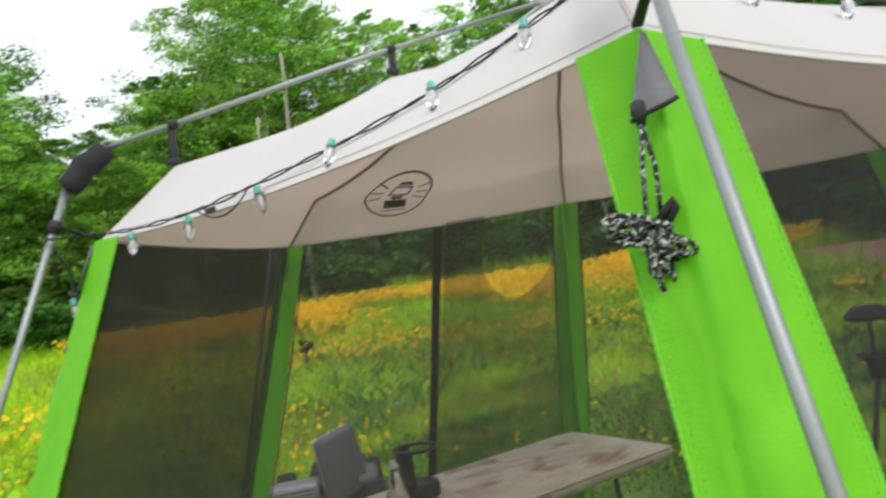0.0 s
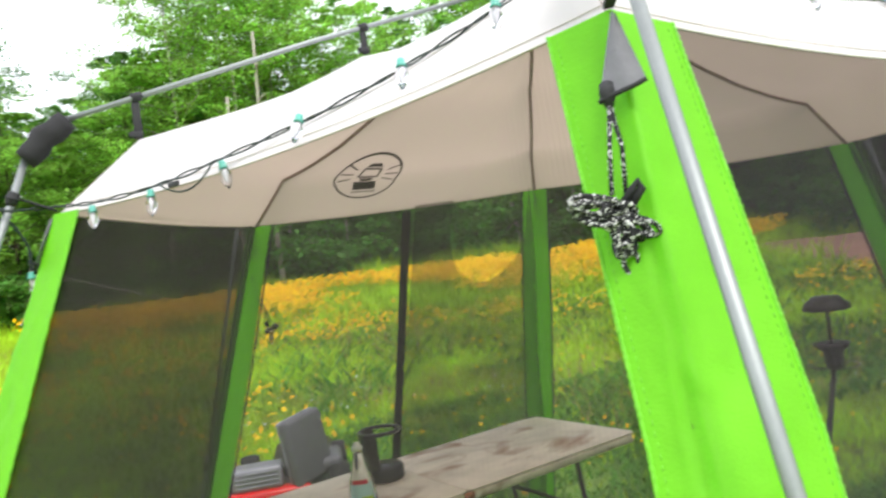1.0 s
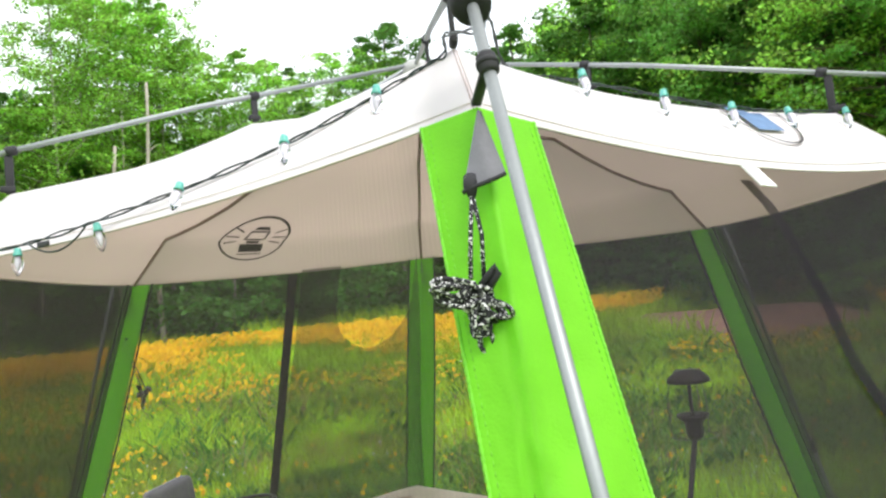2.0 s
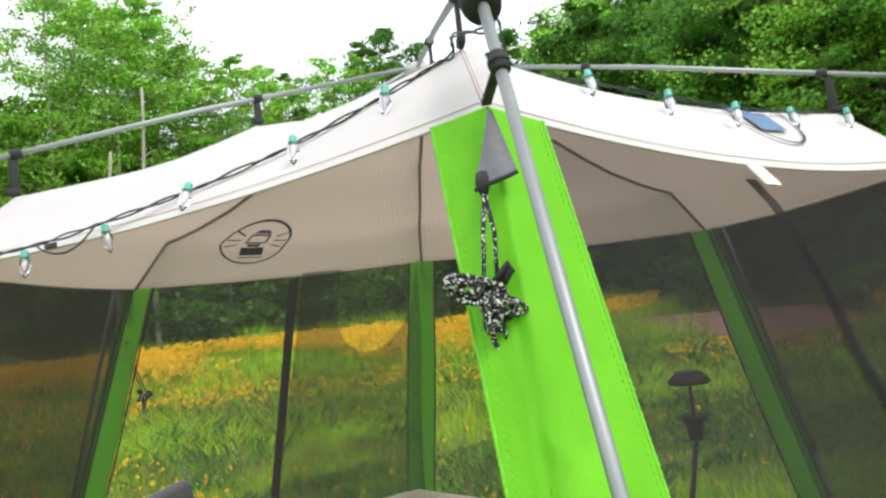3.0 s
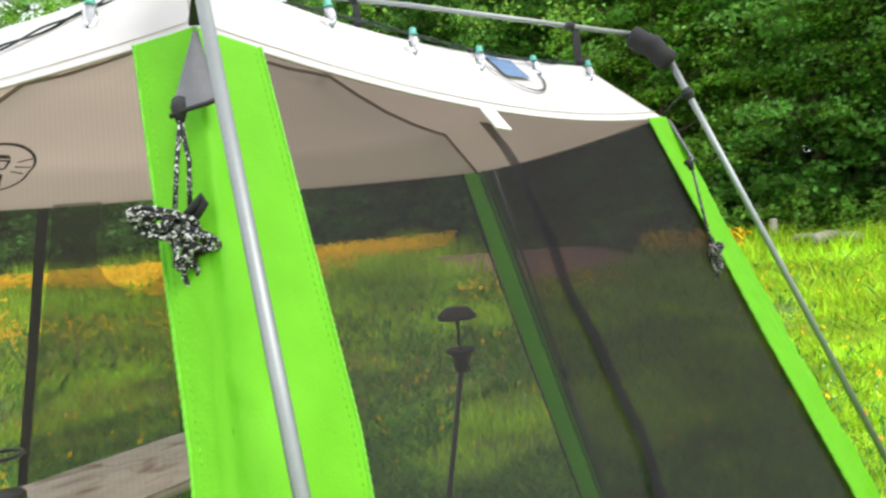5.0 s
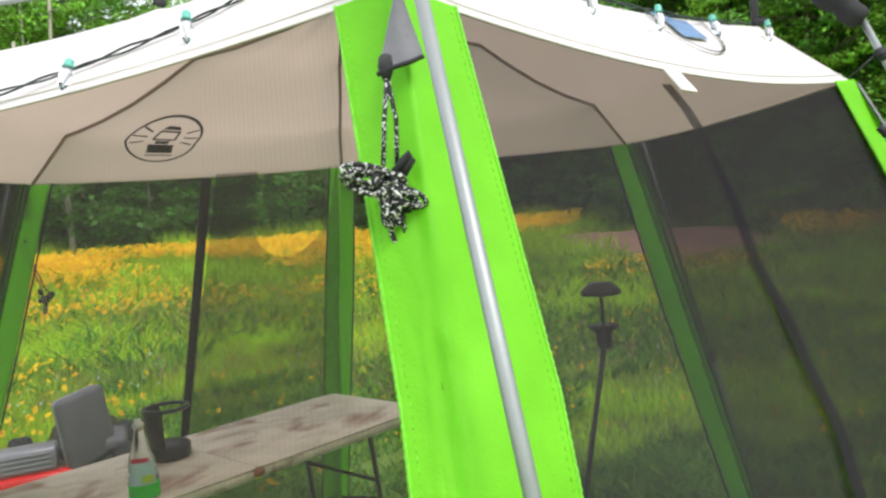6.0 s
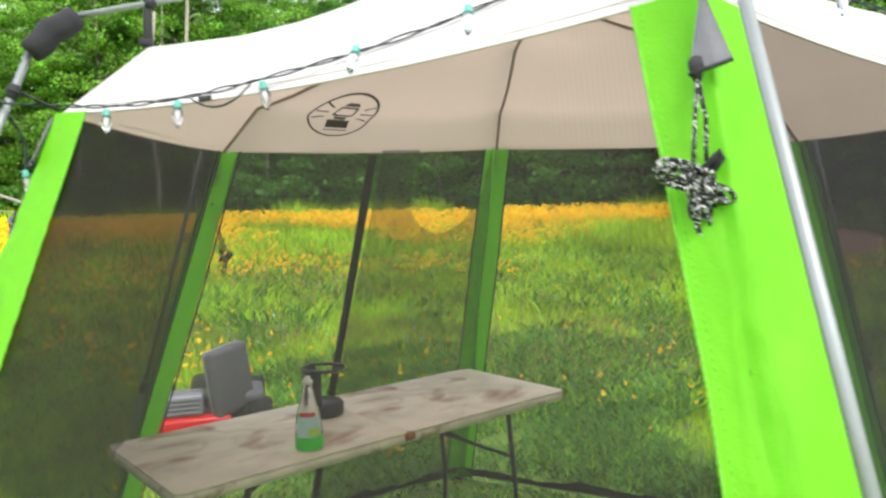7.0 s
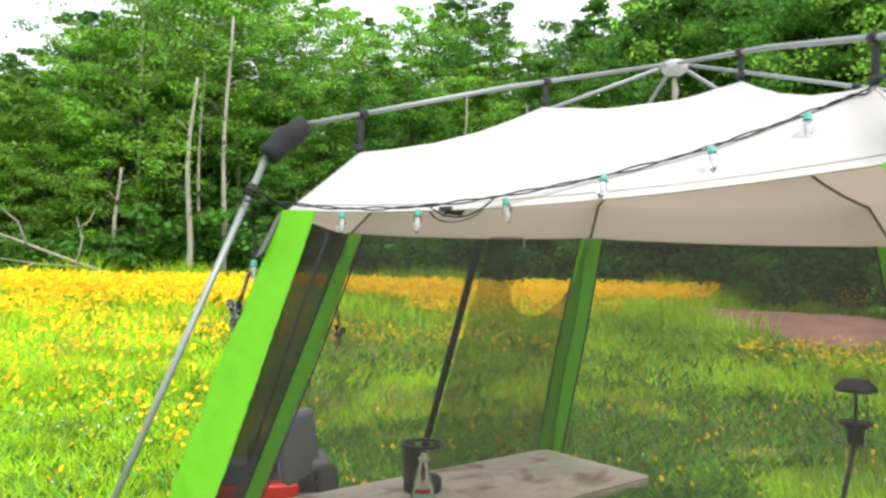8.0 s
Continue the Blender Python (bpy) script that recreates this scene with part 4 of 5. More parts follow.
# ---------------------------------------------------------------- trees
def leaf_cloud(rng, centres, radii, per, size, droop=0.25):
    """Many small bent leaves round given clump centres: arrays of vertices and faces."""
    c = np.repeat(np.asarray(centres), per, axis=0)
    r = np.repeat(np.asarray(radii), per)
    n = len(c)
    d = rng.normal(size=(n, 3))
    d /= np.linalg.norm(d, axis=1)[:, None]
    d[:, 2] *= 0.38
    loose = np.where(rng.uniform(0, 1, n) < 0.15, 1.8, 1.0)
    pos = c + d * (loose * r * rng.uniform(0.2, 1.0, n) ** 0.5)[:, None]
    a = rng.normal(size=(n, 3))
    a[:, 2] = a[:, 2] * 0.45 - droop
    a /= np.linalg.norm(a, axis=1)[:, None]
    up = np.array([0, 0, 1.0]) + 0.7 * rng.normal(size=(n, 3))
    b = np.cross(a, up)
    b /= np.linalg.norm(b, axis=1)[:, None] + 1e-9
    ln = (size * rng.uniform(0.6, 1.35, n))[:, None]
    w = ln * 0.36
    v = np.stack([pos - a * ln * 0.5, pos + b * w, pos + a * ln * 0.5, pos - b * w], axis=1).reshape(-1, 3)
    f = np.arange(4 * n).reshape(-1, 4)
    return v, f


def big_mesh(name, v, f):
    me = bpy.data.meshes.new(name)
    me.vertices.add(len(v))
    me.vertices.foreach_set("co", np.asarray(v, np.float32).ravel())
    k = f.shape[1]
    me.loops.add(f.size)
    me.loops.foreach_set("vertex_index", f.astype(np.int32).ravel())
    me.polygons.add(len(f))
    me.polygons.foreach_set("loop_start", np.arange(0, f.size, k, dtype=np.int32))
    me.update(calc_edges=True)
    return me


def build_tree(seed, height, spread, bare, leaves, leaf_size, leaf_mat, bark_mat, label, trunk_r=0.13, lean=0.03):
    """Broadleaf tree: tapered crooked trunk with limbs, crown of leaf clumps hung on limb ends. bare: share of trunk without limbs."""
    rng = np.random.default_rng(seed)
    tree = thing("tree", label, "tree", group="trees at the edge of the wood")
    bm = bmesh.new()
    n = 9
    trunk = []
    for i in range(n):
        t = i / (n - 1)
        trunk.append(Vector((height * lean * t * math.sin(seed) + 0.10 * math.sin(3 * t + seed), height * lean * t * math.cos(seed) + 0.10 * math.cos(2.3 * t + seed), height * 0.96 * t)))
    trunk[0].z = -0.4
    tube(bm, trunk, [trunk_r * (1 - 0.86 * (i / (n - 1)) ** 0.8) for i in range(n)], 9)
    centres, radii = [], []
    limbs = int(15 + height * 1.3)
    for i in range(limbs):
        t = bare + (0.98 - bare) * (i + rng.uniform(0, 0.9)) / limbs
        base = trunk[min(int(t * (n - 1)), n - 2)].lerp(trunk[min(int(t * (n - 1)) + 1, n - 1)], t * (n - 1) % 1)
        shape = math.sin(math.pi * min(1, (t - bare) / (1 - bare) * 0.78 + 0.22)) ** 0.75
        reach = spread * max(0.22, shape) * rng.uniform(0.65, 1.15)
        a = i * 2.4 + rng.uniform(-0.5, 0.5)
        tip = base + Vector((reach * math.cos(a), reach * math.sin(a), reach * rng.uniform(0.12, 0.55)))
        mid = base.lerp(tip, 0.5) + Vector((0, 0, reach * 0.10))
        r0 = trunk_r * 0.36 * (1 - t * 0.7)
        tube(bm, [base, mid, tip], [r0, r0 * 0.6, r0 * 0.2], 5)
        for q in range(6):
            off = rng.normal(size=3) * (0.25, 0.25, 0.17) * reach
            p = base.lerp(tip, 0.35 + 0.15 * q) + Vector(off)
            tube(bm, [base.lerp(tip, 0.3 + 0.13 * q), p], [r0 * 0.22, r0 * 0.1], 4)
            centres.append(tuple(p))
            radii.append(reach * rng.uniform(0.12, 0.30) + 0.10)
    part("trunk", bm, bark_mat, tree)
    per = max(4, leaves // len(centres))
    v, f = leaf_cloud(rng, centres, radii, per, leaf_size)
    ob = finish(new("crown", big_mesh("crown", v, f)), leaf_mat, tree, smooth=False)
    return tree


def build_bush(seed, height, spread, leaves, leaf_mat):
    rng = np.random.default_rng(seed)
    bush = thing("bush", "leafy green bush at the edge of the wood", "bush", group="undergrowth")
    bm = bmesh.new()
    centres, radii = [], []
    for i in range(11):
        a = i * 2.4
        tip = Vector((spread * math.cos(a) * rng.uniform(0.3, 1), spread * math.sin(a) * rng.uniform(0.3, 1), height * rng.uniform(0.45, 1)))
        tube(bm, [Vector((0, 0, -0.2)), tip * 0.5 + Vector((0, 0, 0.1)), tip], [0.03, 0.02, 0.006], 5)
        for q in range(3):
            centres.append(tuple(tip * (0.45 + 0.27 * q) + Vector(rng.normal(size=3) * 0.15)))
            radii.append(rng.uniform(0.35, 0.65) * spread * 0.6)
    part("woody_base", bm, M["bark"], bush)
    v, f = leaf_cloud(rng, centres, radii, leaves // len(centres), 0.16)
    finish(new("foliage", big_mesh("foliage", v, f)), leaf_mat, bush, smooth=False)
    return bush


def put_on(ob, az, d, scale=1.0, turn=0.0, first=False):
    x, y = d * math.sin(radians(az)), d * math.cos(radians(az))
    m = pose(x, y, float(ground_z(x, y)), 0, 0, turn) @ Matrix.Scale(scale, 4)
    if first:
        ob.matrix_basis = m
        return ob
    c = copy_thing(ob, m)
    c.scale = (scale, scale, scale)
    return c


leafy = "leafy broadleaf tree with bright green crown at the wood's edge"
dark = "tall broadleaf tree with dark green crown in the wood"
kinds = [
    build_tree(11, 11.5, 2.9, 0.16, 30000, 0.118, M["leaf"], M["bark"], leafy, 0.15),
    build_tree(12, 13.0, 3.2, 0.20, 31000, 0.12, M["leaf"], M["bark"], leafy, 0.17),
    build_tree(13, 12.0, 3.0, 0.10, 30000, 0.118, M["darkleaf"], M["bark"], dark, 0.16),
    build_tree(14, 9.5, 2.6, 0.10, 24000, 0.115, M["leaf"], M["bark"], leafy, 0.12),
    build_tree(15, 14.5, 3.2, 0.25, 30000, 0.125, M["darkleaf"], M["bark"], dark, 0.18),
]
thin = build_tree(16, 13.0, 2.2, 0.34, 15000, 0.095, M["leaf"], M["birch"], "slender birch with pale trunk and sparse airy crown", 0.085, 0.02)
rnd = random.Random(21)
# front row and the rows behind it: azimuth, distance, kind, scale
ROW = []
for az in range(-62, 72, 4):
    far = 27 if az < 25 else (24 if az < 36 else 21)
    for row in range(4):
        a, d = az + rnd.uniform(-1.6, 1.6) + 2 * row, far + row * 3.6 + rnd.uniform(-0.9, 1.2)
        k = rnd.choice([0, 1, 3, 2, 2]) if az < 14 else rnd.choice([2, 0, 4, 1])
        # back rows mostly dark-leaved, painting in the shade inside the wood
        if row and az < 14:
            k = rnd.choice([2, 4, 2, 0])
        s = rnd.uniform(0.95, 1.2)
        if -40 < a < -25:                  # a low stretch in the wood's edge
            k = 3 if k == 4 else k
            s = float(np.interp(a, [-40, -38, -36, -31, -28, -25], [13, 10.5, 8.4, 9.2, 12, 12])) / (11.5, 13.0, 12.0, 9.5)[k]
        elif -25 <= a < -15:
            s *= 0.76
        elif -15 < a < 9:
            s *= 0.82
        elif az > 14:
            s *= 1.12
        if row == 0:
            s *= 0.85
        ROW.append((a, d, k, s))
seen = set()
for a, d, k, s in ROW:
    put_on(kinds[k], a, d, s, rnd.uniform(0, 360), k not in seen)
    if k not in seen:
        kinds[k].scale = (s, s, s)
    seen.add(k)
for i, (a, d, s) in enumerate(((-25, 26.5, 1.15), (-23.5, 28, 1.1), (-22, 27.6, 1.15), (-18, 27.4, 1.1), (-15.5, 28, 1.0), (-20.3, 29.5, 1.15), (-19, 27.5, 1.15), (-17, 29, 1.0), (-13.5, 26.5, 0.86), (-11.5, 27.5, 0.95), (-9, 29, 0.95), (-4, 30, 0.98), (-1.5, 31, 1.0), (1, 30, 0.96), (4, 31, 0.95))):
    put_on(thin, a, d, s, 70 * i, i == 0)
# undergrowth in the dark leaf colour, which carries the shade low down
bushes = [build_bush(31, 2.1, 1.5, 2800, M["darkleaf"]), build_bush(32, 1.6, 1.3, 2400, M["darkleaf"])]
for i, az in enumerate(np.arange(-60, 70, 2.6)):
    far = 25.3 if az < 25 else (22.3 if az < 36 else 19.5)
    for back in (4.0, 8.5):
        if i >= 2:
            put_on(bushes[i % 2], float(az) + rnd.uniform(-1, 1), far + back + rnd.uniform(-1, 1), rnd.uniform(1.3, 1.9), rnd.uniform(0, 360))
    put_on(bushes[i % 2], float(az) + rnd.uniform(-0.8, 0.8), far + rnd.uniform(-0.5, 1.4), rnd.uniform(0.85, 1.45), rnd.uniform(0, 360), i < 2)

light_bush = build_bush(33, 1.5, 1.2, 2600, M["leaf"])
for i, az in enumerate(np.arange(37, 60, 2.9)):
    put_on(light_bush, float(az) + rnd.uniform(-0.8, 0.8), (21.3 if az < 36 else 18.7) + rnd.uniform(-0.4, 0.6), rnd.uniform(0.45, 0.9), rnd.uniform(0, 360), i == 0)


def build_snag(seed, height, r, label):
    t = thing("dead_birch", label, "tree", group="bare pale trunks")
    rng = random.Random(seed)
    bm = bmesh.new()
    pts = [Vector((0.10 * math.sin(i * 0.9 + seed) + 0.012 * i * height / 8, 0.08 * math.cos(i * 0.8 + seed), -0.3 + height * i / 8)) for i in range(9)]
    tube(bm, pts, [r * (1 - 0.55 * i / 8) for i in range(9)], 9)
    part("trunk", bm, M["birch"], t, "pale birch trunk")
    for i in range(5):
        p = pts[3 + i]
        a = rng.uniform(0, 6.28)
        q = p + Vector((math.cos(a), math.sin(a), rng.uniform(-0.1, 0.9))) * rng.uniform(0.3, 0.8)
        bm = tube(bmesh.new(), [p, p.lerp(q, 0.5) + Vector((0, 0, 0.05)), q], [r * 0.3, r * 0.2, r * 0.08], 5)
        part("branch_stub", bm, M["deadwood"], t)
    return t


for i, (az, d, h, r) in enumerate(((-22.0, 24.5, 7.6, 0.115), (-19.3, 25.0, 10.0, 0.10), (-21.0, 26.0, 9.2, 0.07), (-27, 25.0, 4.4, 0.09), (0.6, 26, 8.0, 0.07), (5.8, 26, 7.5, 0.06), (48.5, 21.2, 8.0, 0.11), (53.0, 21.6, 7.5, 0.10))):
    put_on(build_snag(i, h, r, "bare pale birch trunk with short broken branches"), az, d, 1, 40 * i, True)


def build_branch(az, d):
    x, y = d * math.sin(radians(az)), d * math.cos(radians(az))
    t = thing("fallen_branch", "grey fallen dead branch lying in the tall grass", "branch", (x, y, float(ground_z(x, y))), 14)
    bm = tube(bmesh.new(), [(1.6, 0, 0.1), (0.6, 0.1, 0.7), (-0.6, 0, 1.15), (-2.2, 0.2, 1.75), (-3.4, 0.1, 2.2)], [0.07, 0.062, 0.05, 0.038, 0.018], 8)
    part("stem", bm, M["deadwood"], t)
    for p in (((0.1, 0.1, 0.85), (-1.2, -0.2, 0.95), (-2.7, -0.3, 1.15)), ((-0.2, 0, 1.0), (-0.1, 0.1, 1.7), (-0.3, 0.2, 2.4)), ((-1.6, 0.1, 1.5), (-1.9, 0.2, 2.2), (-2.4, 0.2, 2.6)), ((-1.3, -0.2, 0.97), (-1.8, -0.3, 0.7), (-2.6, -0.3, 0.62)), ((-0.22, 0.1, 2.0), (0.1, 0.1, 2.3), (0.25, 0.1, 2.7)), ((-2.4, 0.2, 1.82), (-2.7, 0.2, 1.6), (-3.2, 0.2, 1.55))):
        part("twig", tube(bmesh.new(), p, [0.038, 0.026, 0.008], 6), M["deadwood"], t)


def build_log(at, ln, r, turn, label):
    t = thing("log", label, "log", at, turn, group="cut logs")
    bm = tube(bmesh.new(), [(-ln / 2, 0, r), (0, 0.03, r * 1.05), (ln / 2, 0, r * 0.95)], [r, r * 1.04, r * 0.9], 10)
    part("log_body", bm, M["deadwood"], t)


build_branch(-29.5, 23.0)
for az, d, ln, r, turn in ((51.4, 16.6, 1.3, 0.13, 25), (53.0, 16.3, 0.9, 0.12, 60), (50.0, 17.0, 0.7, 0.10, -15)):
    x, y = d * math.sin(radians(az)), d * math.cos(radians(az))
    build_log((x, y, float(ground_z(x, y)) + 0.2), ln, r, turn, "grey weathered log lying at the meadow's edge")


def build_stump(at, r, h):
    t = thing("cut_stump", "pale grey weathered stump among the weeds", "stump", at)
    part("stump_body", tube(bmesh.new(), [(0, 0, -0.1), (0.02, 0, h * 0.5), (0.03, 0.01, h)], [r * 1.2, r, r * 0.92], 12), M["deadwood"], t)
    part("cut_top", tube(bmesh.new(), [(0.03, 0.01, h), (0.03, 0.01, h + 0.012)], [r * 0.88, r * 0.84], 12), M["table"], t, "paler cut face")


def build_tall_weed(seed, h):
    """One upright leafy weed, narrowing to its tip."""
    rng = np.random.default_rng(seed)
    t = thing("tall_weed", "tall upright bright green weed at the meadow's edge", "weed", group="tall weeds")
    pts = [Vector((0.03 * math.sin(2 * i), 0.03 * math.cos(3 * i), h * i / 6)) for i in range(7)]
    part("stalk", tube(bmesh.new(), pts, [0.014 * (1 - 0.12 * i) for i in range(7)], 6), M["weed"], t)
    up_ = np.linspace(0.12, 1.0, 22)
    centres = [(0.05 * rng.normal(), 0.05 * rng.normal(), h * u) for u in up_]
    v, f = leaf_cloud(rng, centres, [0.26 * (1.05 - u) + 0.05 for u in up_], 24, 0.11, 0.1)
    finish(new("foliage", big_mesh("foliage", v, f)), M["leaf"], t, smooth=False)
    return t


weed = build_tall_weed(51, 1.35)
for i, (az, d, sc) in enumerate(((43.7, 17.6, 1.0), (44.8, 18.0, 0.8), (49.2, 17.9, 1.05), (48.2, 18.3, 0.7), (52.4, 18.0, 0.8), (42.4, 17.9, 0.75), (54.5, 17.6, 0.9))):
    put_on(weed, az, d, sc, 75 * i, i == 0)
sx_, sy_ = 17.4 * math.sin(radians(47.4)), 17.4 * math.cos(radians(47.4))
build_stump((sx_, sy_, float(ground_z(sx_, sy_))), 0.09, 0.75)


# ---------------------------------------------------------------- meadow plants
def scatter(rng, n, d0, d1, az0=-52, az1=62):
    """Places in a sector in front of the viewer's ground, evenly by area."""
    a = np.radians(rng.uniform(az0, az1, n))
    d = np.sqrt(rng.uniform(d0 * d0, d1 * d1, n))
    x, y = d * np.sin(a), -2.4 + d * np.cos(a)
    return x, y, d


def patches(x, y, sc, seed):
    r = np.random.default_rng(seed)
    out = np.zeros_like(x)
    for _ in range(7):
        kx, ky, ph = r.normal() * sc, r.normal() * sc, r.uniform(0, 6.28)
        out += np.sin(kx * x + ky * y + ph)
    return out / 2.65


def in_dirt(x, y):
    return np.any([((x - q[0]) / q[2]) ** 2 + ((y - q[1]) / q[3]) ** 2 < 0.75 for q in SOIL], axis=0)


def hex_dist(x, y):
    """How far out a place lies, as the hexagon's apothem."""
    return np.max([x * math.cos(radians(m)) + y * math.sin(radians(m)) for m in (0, 60, 120, 180, 240, 300)], axis=0)


def build_grass(name, mat_, label, specs, seed, clump=None, lean=(0.2, 1.3), sparse=0.0):
    """Blades or leaves in one mesh. specs: number, nearest, farthest, height, width, behind the viewer or not."""
    rng = np.random.default_rng(seed)
    vs, fs, off = [], [], 0
    for n, d0, d1, h0, wid, rear in specs:
        x, y, d = scatter(rng, n, d0, d1, *((62, 308) if rear else (-52, 62)))
        thick = patches(x, y, 0.8, 3)
        edge = np.abs(hex_dist(x, y) - 1.95)
        ok = ~in_dirt(x, y) & (rng.uniform(0, 1, n) < 0.75 + 0.35 * thick) & (edge > 0.05)
        luck = rng.uniform(0, 1, n)
        if sparse:                              # thinned behind the tent, partly for its weeds, partly to stand in for shade
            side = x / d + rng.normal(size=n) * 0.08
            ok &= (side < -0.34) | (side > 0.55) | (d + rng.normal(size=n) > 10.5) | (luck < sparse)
        if clump:
            ok &= (x / np.maximum(d, 1) > -0.3) | (rng.uniform(0, 1, n) < 0.3)
            ok &= rng.uniform(0, 1, n) < 1 - smoothstep(0.42, 0.82, x / np.maximum(d, 1))
            ok &= patches(x, y, clump[0], clump[1]) + 0.5 * patches(x, y, clump[0] * 4, clump[1] + 1) > clump[2]
        x, y, d, thick = x[ok], y[ok], d[ok], thick[ok]
        n = len(x)
        h = h0 * rng.uniform(0.45, 1.35, n) * (1 + 0.3 * thick)
        h[hex_dist(x, y) < 2.1] *= 0.55
        a = rng.uniform(0, 2 * np.pi, n)
        wx, wy = np.cos(a) * wid * rng.uniform(0.6, 1.4, n), np.sin(a) * wid * rng.uniform(0.6, 1.4, n)
        la, le = rng.uniform(0, 2 * np.pi, n), h * rng.uniform(*lean, n)
        lx, ly = np.cos(la) * le, np.sin(la) * le
        z = ground_z(x, y) - 0.01
        v = np.stack([np.stack([x - wx, y - wy, z], 1), np.stack([x + wx, y + wy, z], 1),
                      np.stack([x + wx * 0.8 + lx * 0.35, y + wy * 0.8 + ly * 0.35, z + h * 0.6], 1), np.stack([x - wx * 0.8 + lx * 0.35, y - wy * 0.8 + ly * 0.35, z + h * 0.6], 1),
                      np.stack([x + lx, y + ly, z + h], 1)], 1).reshape(-1, 3)
        b = off + 5 * np.arange(n)[:, None]
        fs.append(np.concatenate([b + np.array([0, 1, 2]), b + np.array([0, 2, 3]), b + np.array([3, 2, 4])]))
        vs.append(v)
        off += len(v)
    ob = new(name, big_mesh(name, np.concatenate(vs), np.concatenate(fs)))
    finish(ob, mat_, smooth=False)
    tagged(ob, label, "grass", kind="stuff")


def build_flowers(name, groups, petal_mat, eye_mat, petals, label, category, seed):
    rng = np.random.default_rng(seed)
    vp, fp, ve, fe = [], [], [], []
    op = oe = 0
    for x, y, h, r in groups:
        n = len(x)
        if not n:
            continue
        z = ground_z(x, y) + h
        tilt = rng.normal(size=(n, 2)) * 0.35 + (0.0, 0.65)      # heads lean to the sun
        a0 = rng.uniform(0, 6.28, n)
        m = 2 * petals
        ring = []
        for k in range(m):
            rad = r * (1.0 if k % 2 == 0 else 0.5)
            cx, cy = np.cos(a0 + 2 * np.pi * k / m) * rad, np.sin(a0 + 2 * np.pi * k / m) * rad
            ring.append(np.stack([x + cx, y + cy, z + cx * tilt[:, 0] + cy * tilt[:, 1] - 0.15 * r * (k % 2 == 0)], 1))
        centre = np.stack([x, y, z + 0.15 * r], 1)
        stem = [np.stack([x - 0.003, y, z - h], 1), np.stack([x + 0.003, y, z - h], 1)]
        v = np.stack(ring + [centre] + stem, 1).reshape(-1, 3)
        b = op + (m + 3) * np.arange(n)[:, None]
        for k in range(m):
            fp.append(b + np.array([k, (k + 1) % m, m]))
        vp.append(v)
        op += len(v)
        if eye_mat and r.mean() < 0.045:
            q = []
            for k in range(5):
                cx, cy = np.cos(2 * np.pi * k / 5) * r * 0.22, np.sin(2 * np.pi * k / 5) * r * 0.22
                q.append(np.stack([x + cx, y + cy, z + 0.12 * r + cx * tilt[:, 0] + cy * tilt[:, 1]], 1))
            q.append(np.stack([x, y, z + 0.36 * r], 1))
            v = np.stack(q, 1).reshape(-1, 3)
            b = oe + 6 * np.arange(n)[:, None]
            for k in range(5):
                fe.append(b + np.array([k, (k + 1) % 5, 5]))
            ve.append(v)
            oe += len(v)
    ob = finish(new(name, big_mesh(name, np.concatenate(vp), np.concatenate(fp))), petal_mat, smooth=False)
    tagged(ob, label, category, kind="stuff")
    if eye_mat:
        e = finish(new("flower_centres", big_mesh("flower_centres", np.concatenate(ve), np.concatenate(fe))), eye_mat, ob, smooth=False)
        tagged(e, "dark brown flower centres", kind="stuff")


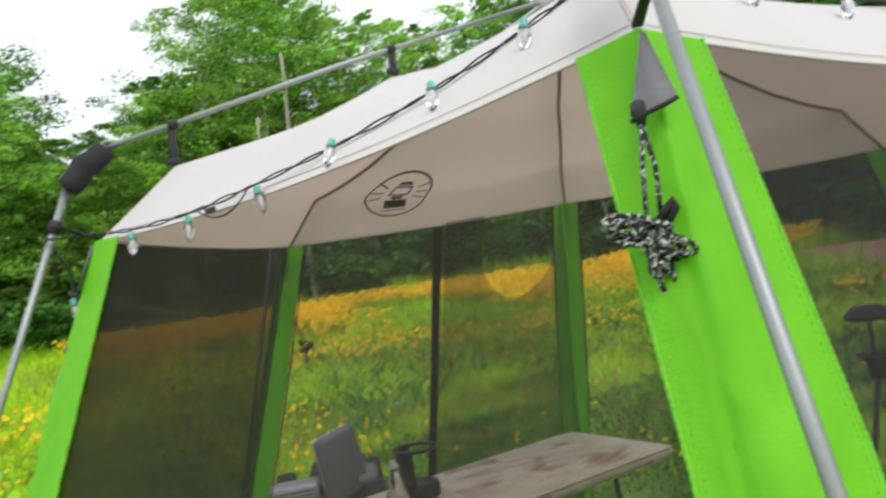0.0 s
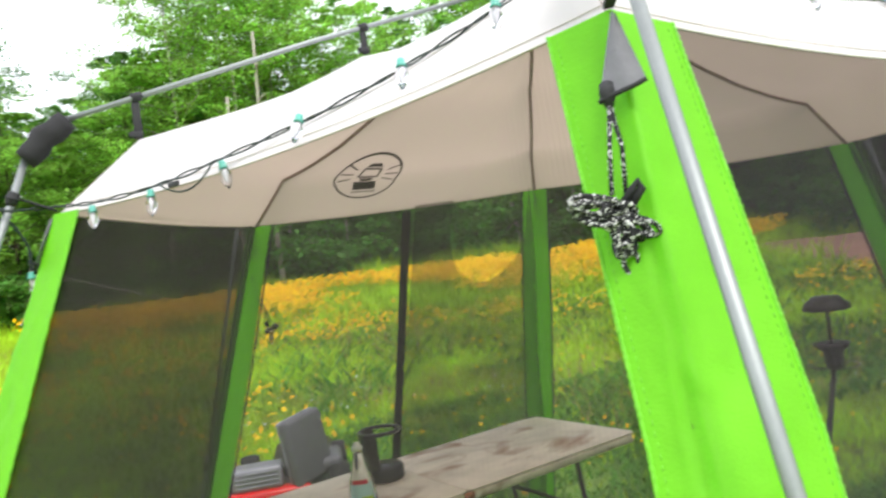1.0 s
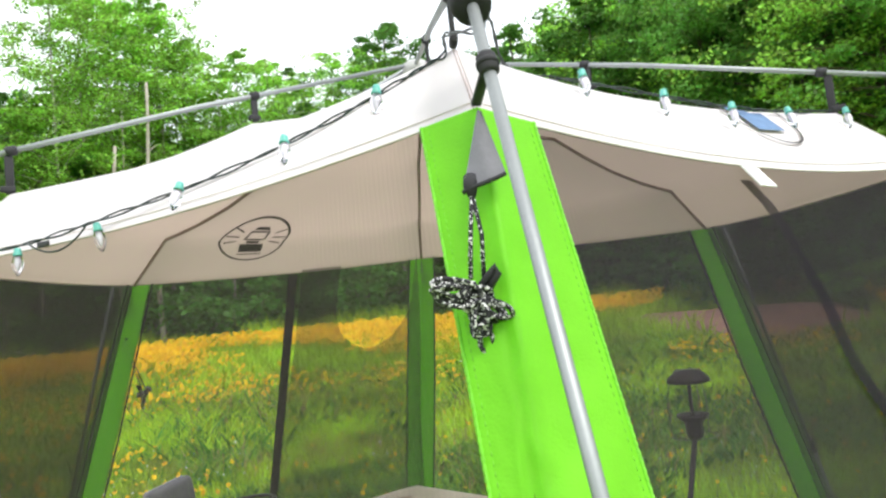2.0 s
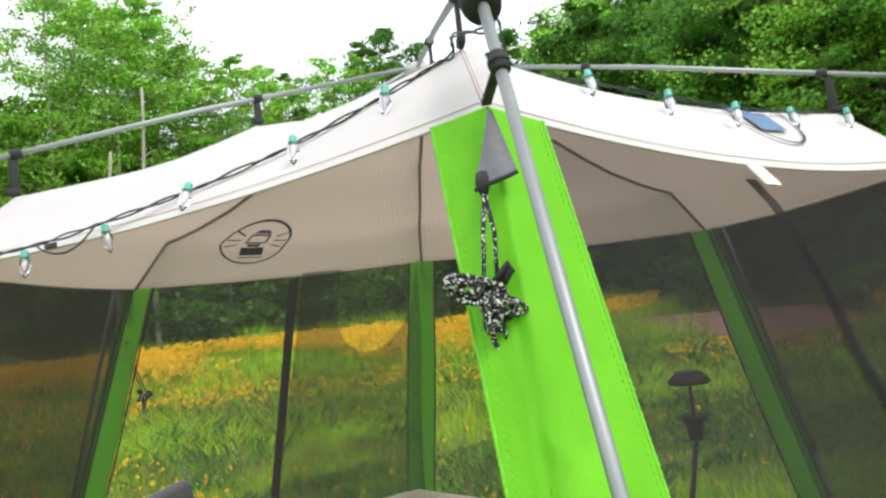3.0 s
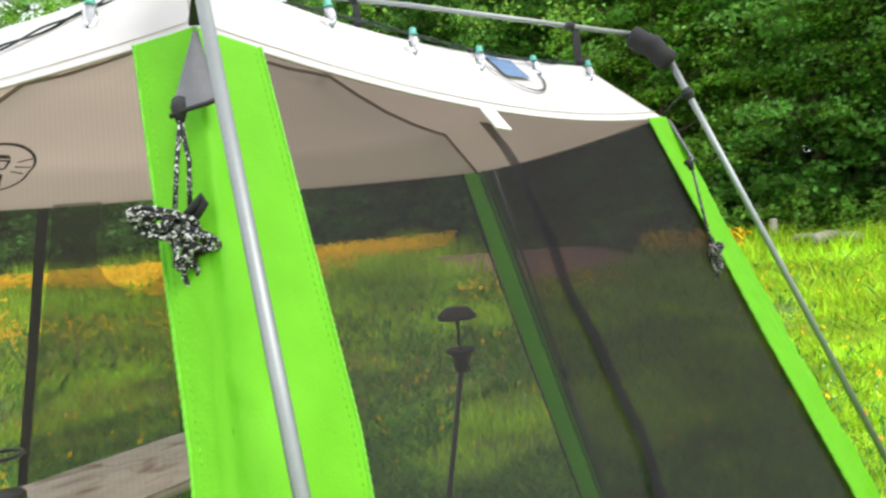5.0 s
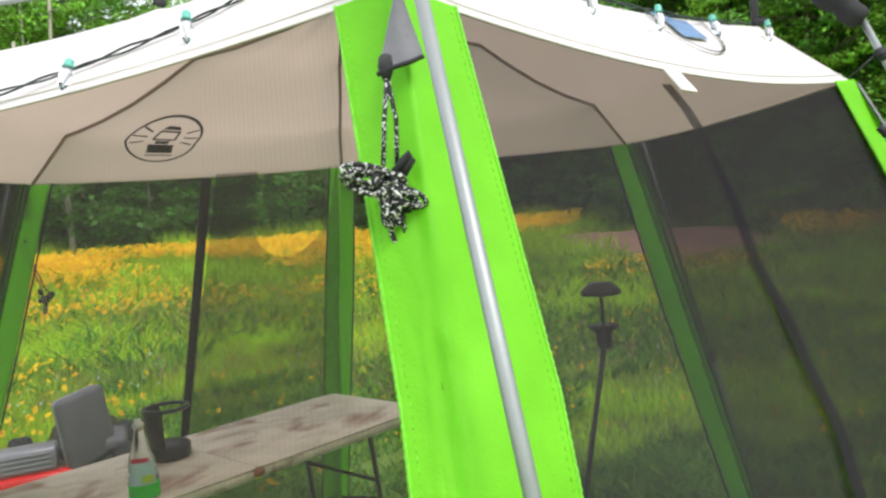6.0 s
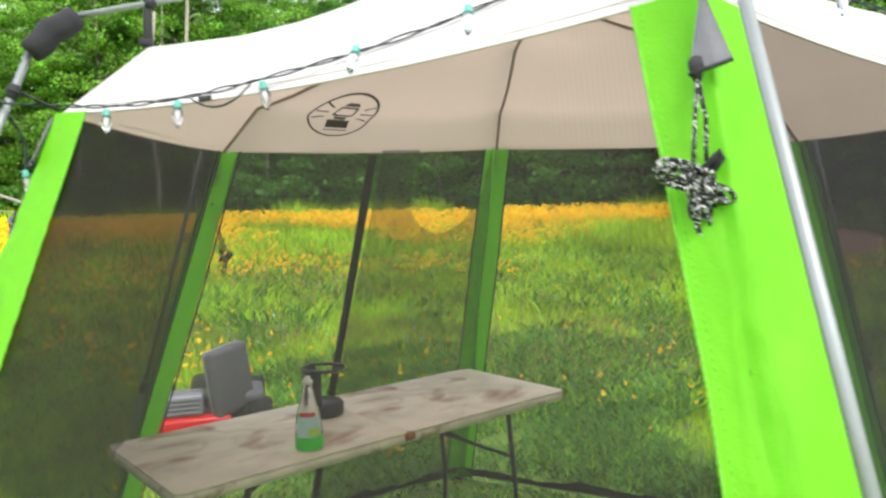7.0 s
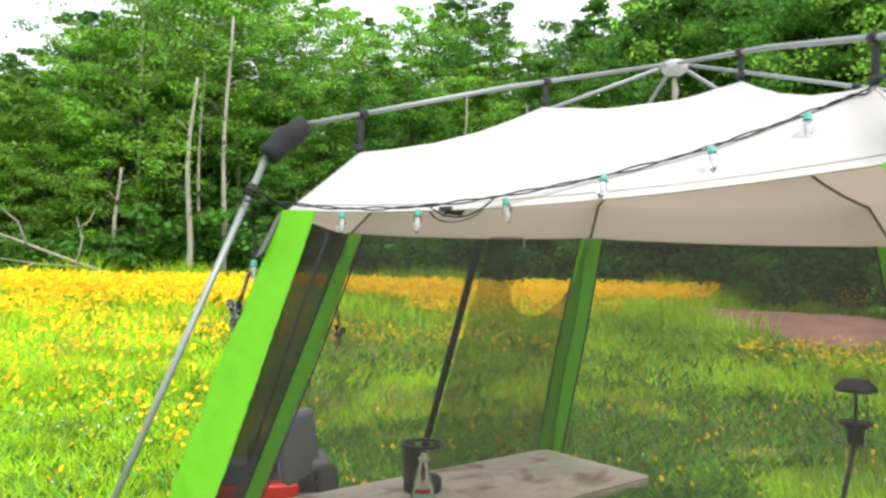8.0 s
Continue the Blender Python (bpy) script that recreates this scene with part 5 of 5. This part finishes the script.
def flower_groups():
    rng = np.random.default_rng(9)
    out = []
    x, y, d = scatter(rng, 1300, 5, 16, -50, 50)
    ok = ~in_dirt(x, y) & (hex_dist(x, y) > 2.3)
    x, y = x[ok], y[ok]
    out.append((x, y, 0.20 * rng.uniform(0.7, 1.4, len(x)), 0.021 * rng.uniform(0.6, 1.3, len(x))))
    for n, d0, d1, cut, h0, r0 in ((900, 4.6, 8, 0.66, 0.20, 0.025), (2600, 7.5, 13, 0.62, 0.26, 0.030), (7000, 12, 19, 0.34, 0.40, 0.034), (11000, 17, 22.0, 0.12, 0.57, 0.042), (20000, 20.5, 24.6, -0.35, 0.66, 0.052)):
        x, y, d = scatter(rng, n, d0, d1, -50, 55)
        az = np.degrees(np.arctan2(x, y))
        p = patches(x, y, 0.55, 8) + 0.35 * patches(x, y, 2.0, 4) - 0.32 * smoothstep(6, 26, az) - 0.45 * smoothstep(30, 40, az) - 0.55 * smoothstep(32, 42, -az) + 0.15
        ok = (p > cut) & ~in_dirt(x, y) & (hex_dist(x, y) > 2.2)
        x, y = x[ok], y[ok]
        out.append((x, y, h0 * rng.uniform(0.7, 1.3, len(x)), r0 * rng.uniform(0.75, 1.25, len(x))))
    return out


def white_groups():
    rng = np.random.default_rng(19)
    out = []
    for n, d0, d1, r0 in ((500, 4.5, 9, 0.008), (900, 8, 16, 0.012)):
        x, y, d = scatter(rng, n, d0, d1)
        ok = (patches(x, y, 0.7, 17) > 0.2) & ~in_dirt(x, y) & (hex_dist(x, y) > 2.2)
        x, y = x[ok], y[ok]
        out.append((x, y, 0.26 * rng.uniform(0.6, 1.4, len(x)), r0 * rng.uniform(0.7, 1.3, len(x))))
    return out


build_grass("meadow_grass", M["grass"], "bright green meadow grass of mixed height",
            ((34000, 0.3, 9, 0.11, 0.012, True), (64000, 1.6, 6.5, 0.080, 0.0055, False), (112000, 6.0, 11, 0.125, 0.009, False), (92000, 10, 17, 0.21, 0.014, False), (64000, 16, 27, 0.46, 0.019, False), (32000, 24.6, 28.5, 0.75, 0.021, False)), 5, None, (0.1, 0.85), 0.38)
# real weeds, set denser near the tent to carry some of its shade too
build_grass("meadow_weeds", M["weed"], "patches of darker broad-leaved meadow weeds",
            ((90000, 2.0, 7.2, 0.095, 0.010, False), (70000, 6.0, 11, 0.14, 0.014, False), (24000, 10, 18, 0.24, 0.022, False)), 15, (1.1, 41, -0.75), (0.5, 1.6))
build_grass("dry_stems", M["dry"], "thin dry brown stems among the meadow grass",
            ((9000, 2.0, 7, 0.12, 0.003, False), (12000, 6.5, 12, 0.18, 0.006, False), (9000, 11, 19, 0.30, 0.010, False)), 25, (0.7, 57, 0.2), (0.1, 0.9))
build_flowers("yellow_flowers", flower_groups(), M["petal"], M["eye"], 8, "golden yellow daisy-like meadow flowers with dark centres", "flowers", 2)
build_flowers("white_flowers", white_groups(), M["white"], None, 5, "small white meadow flowers", "flowers", 6)
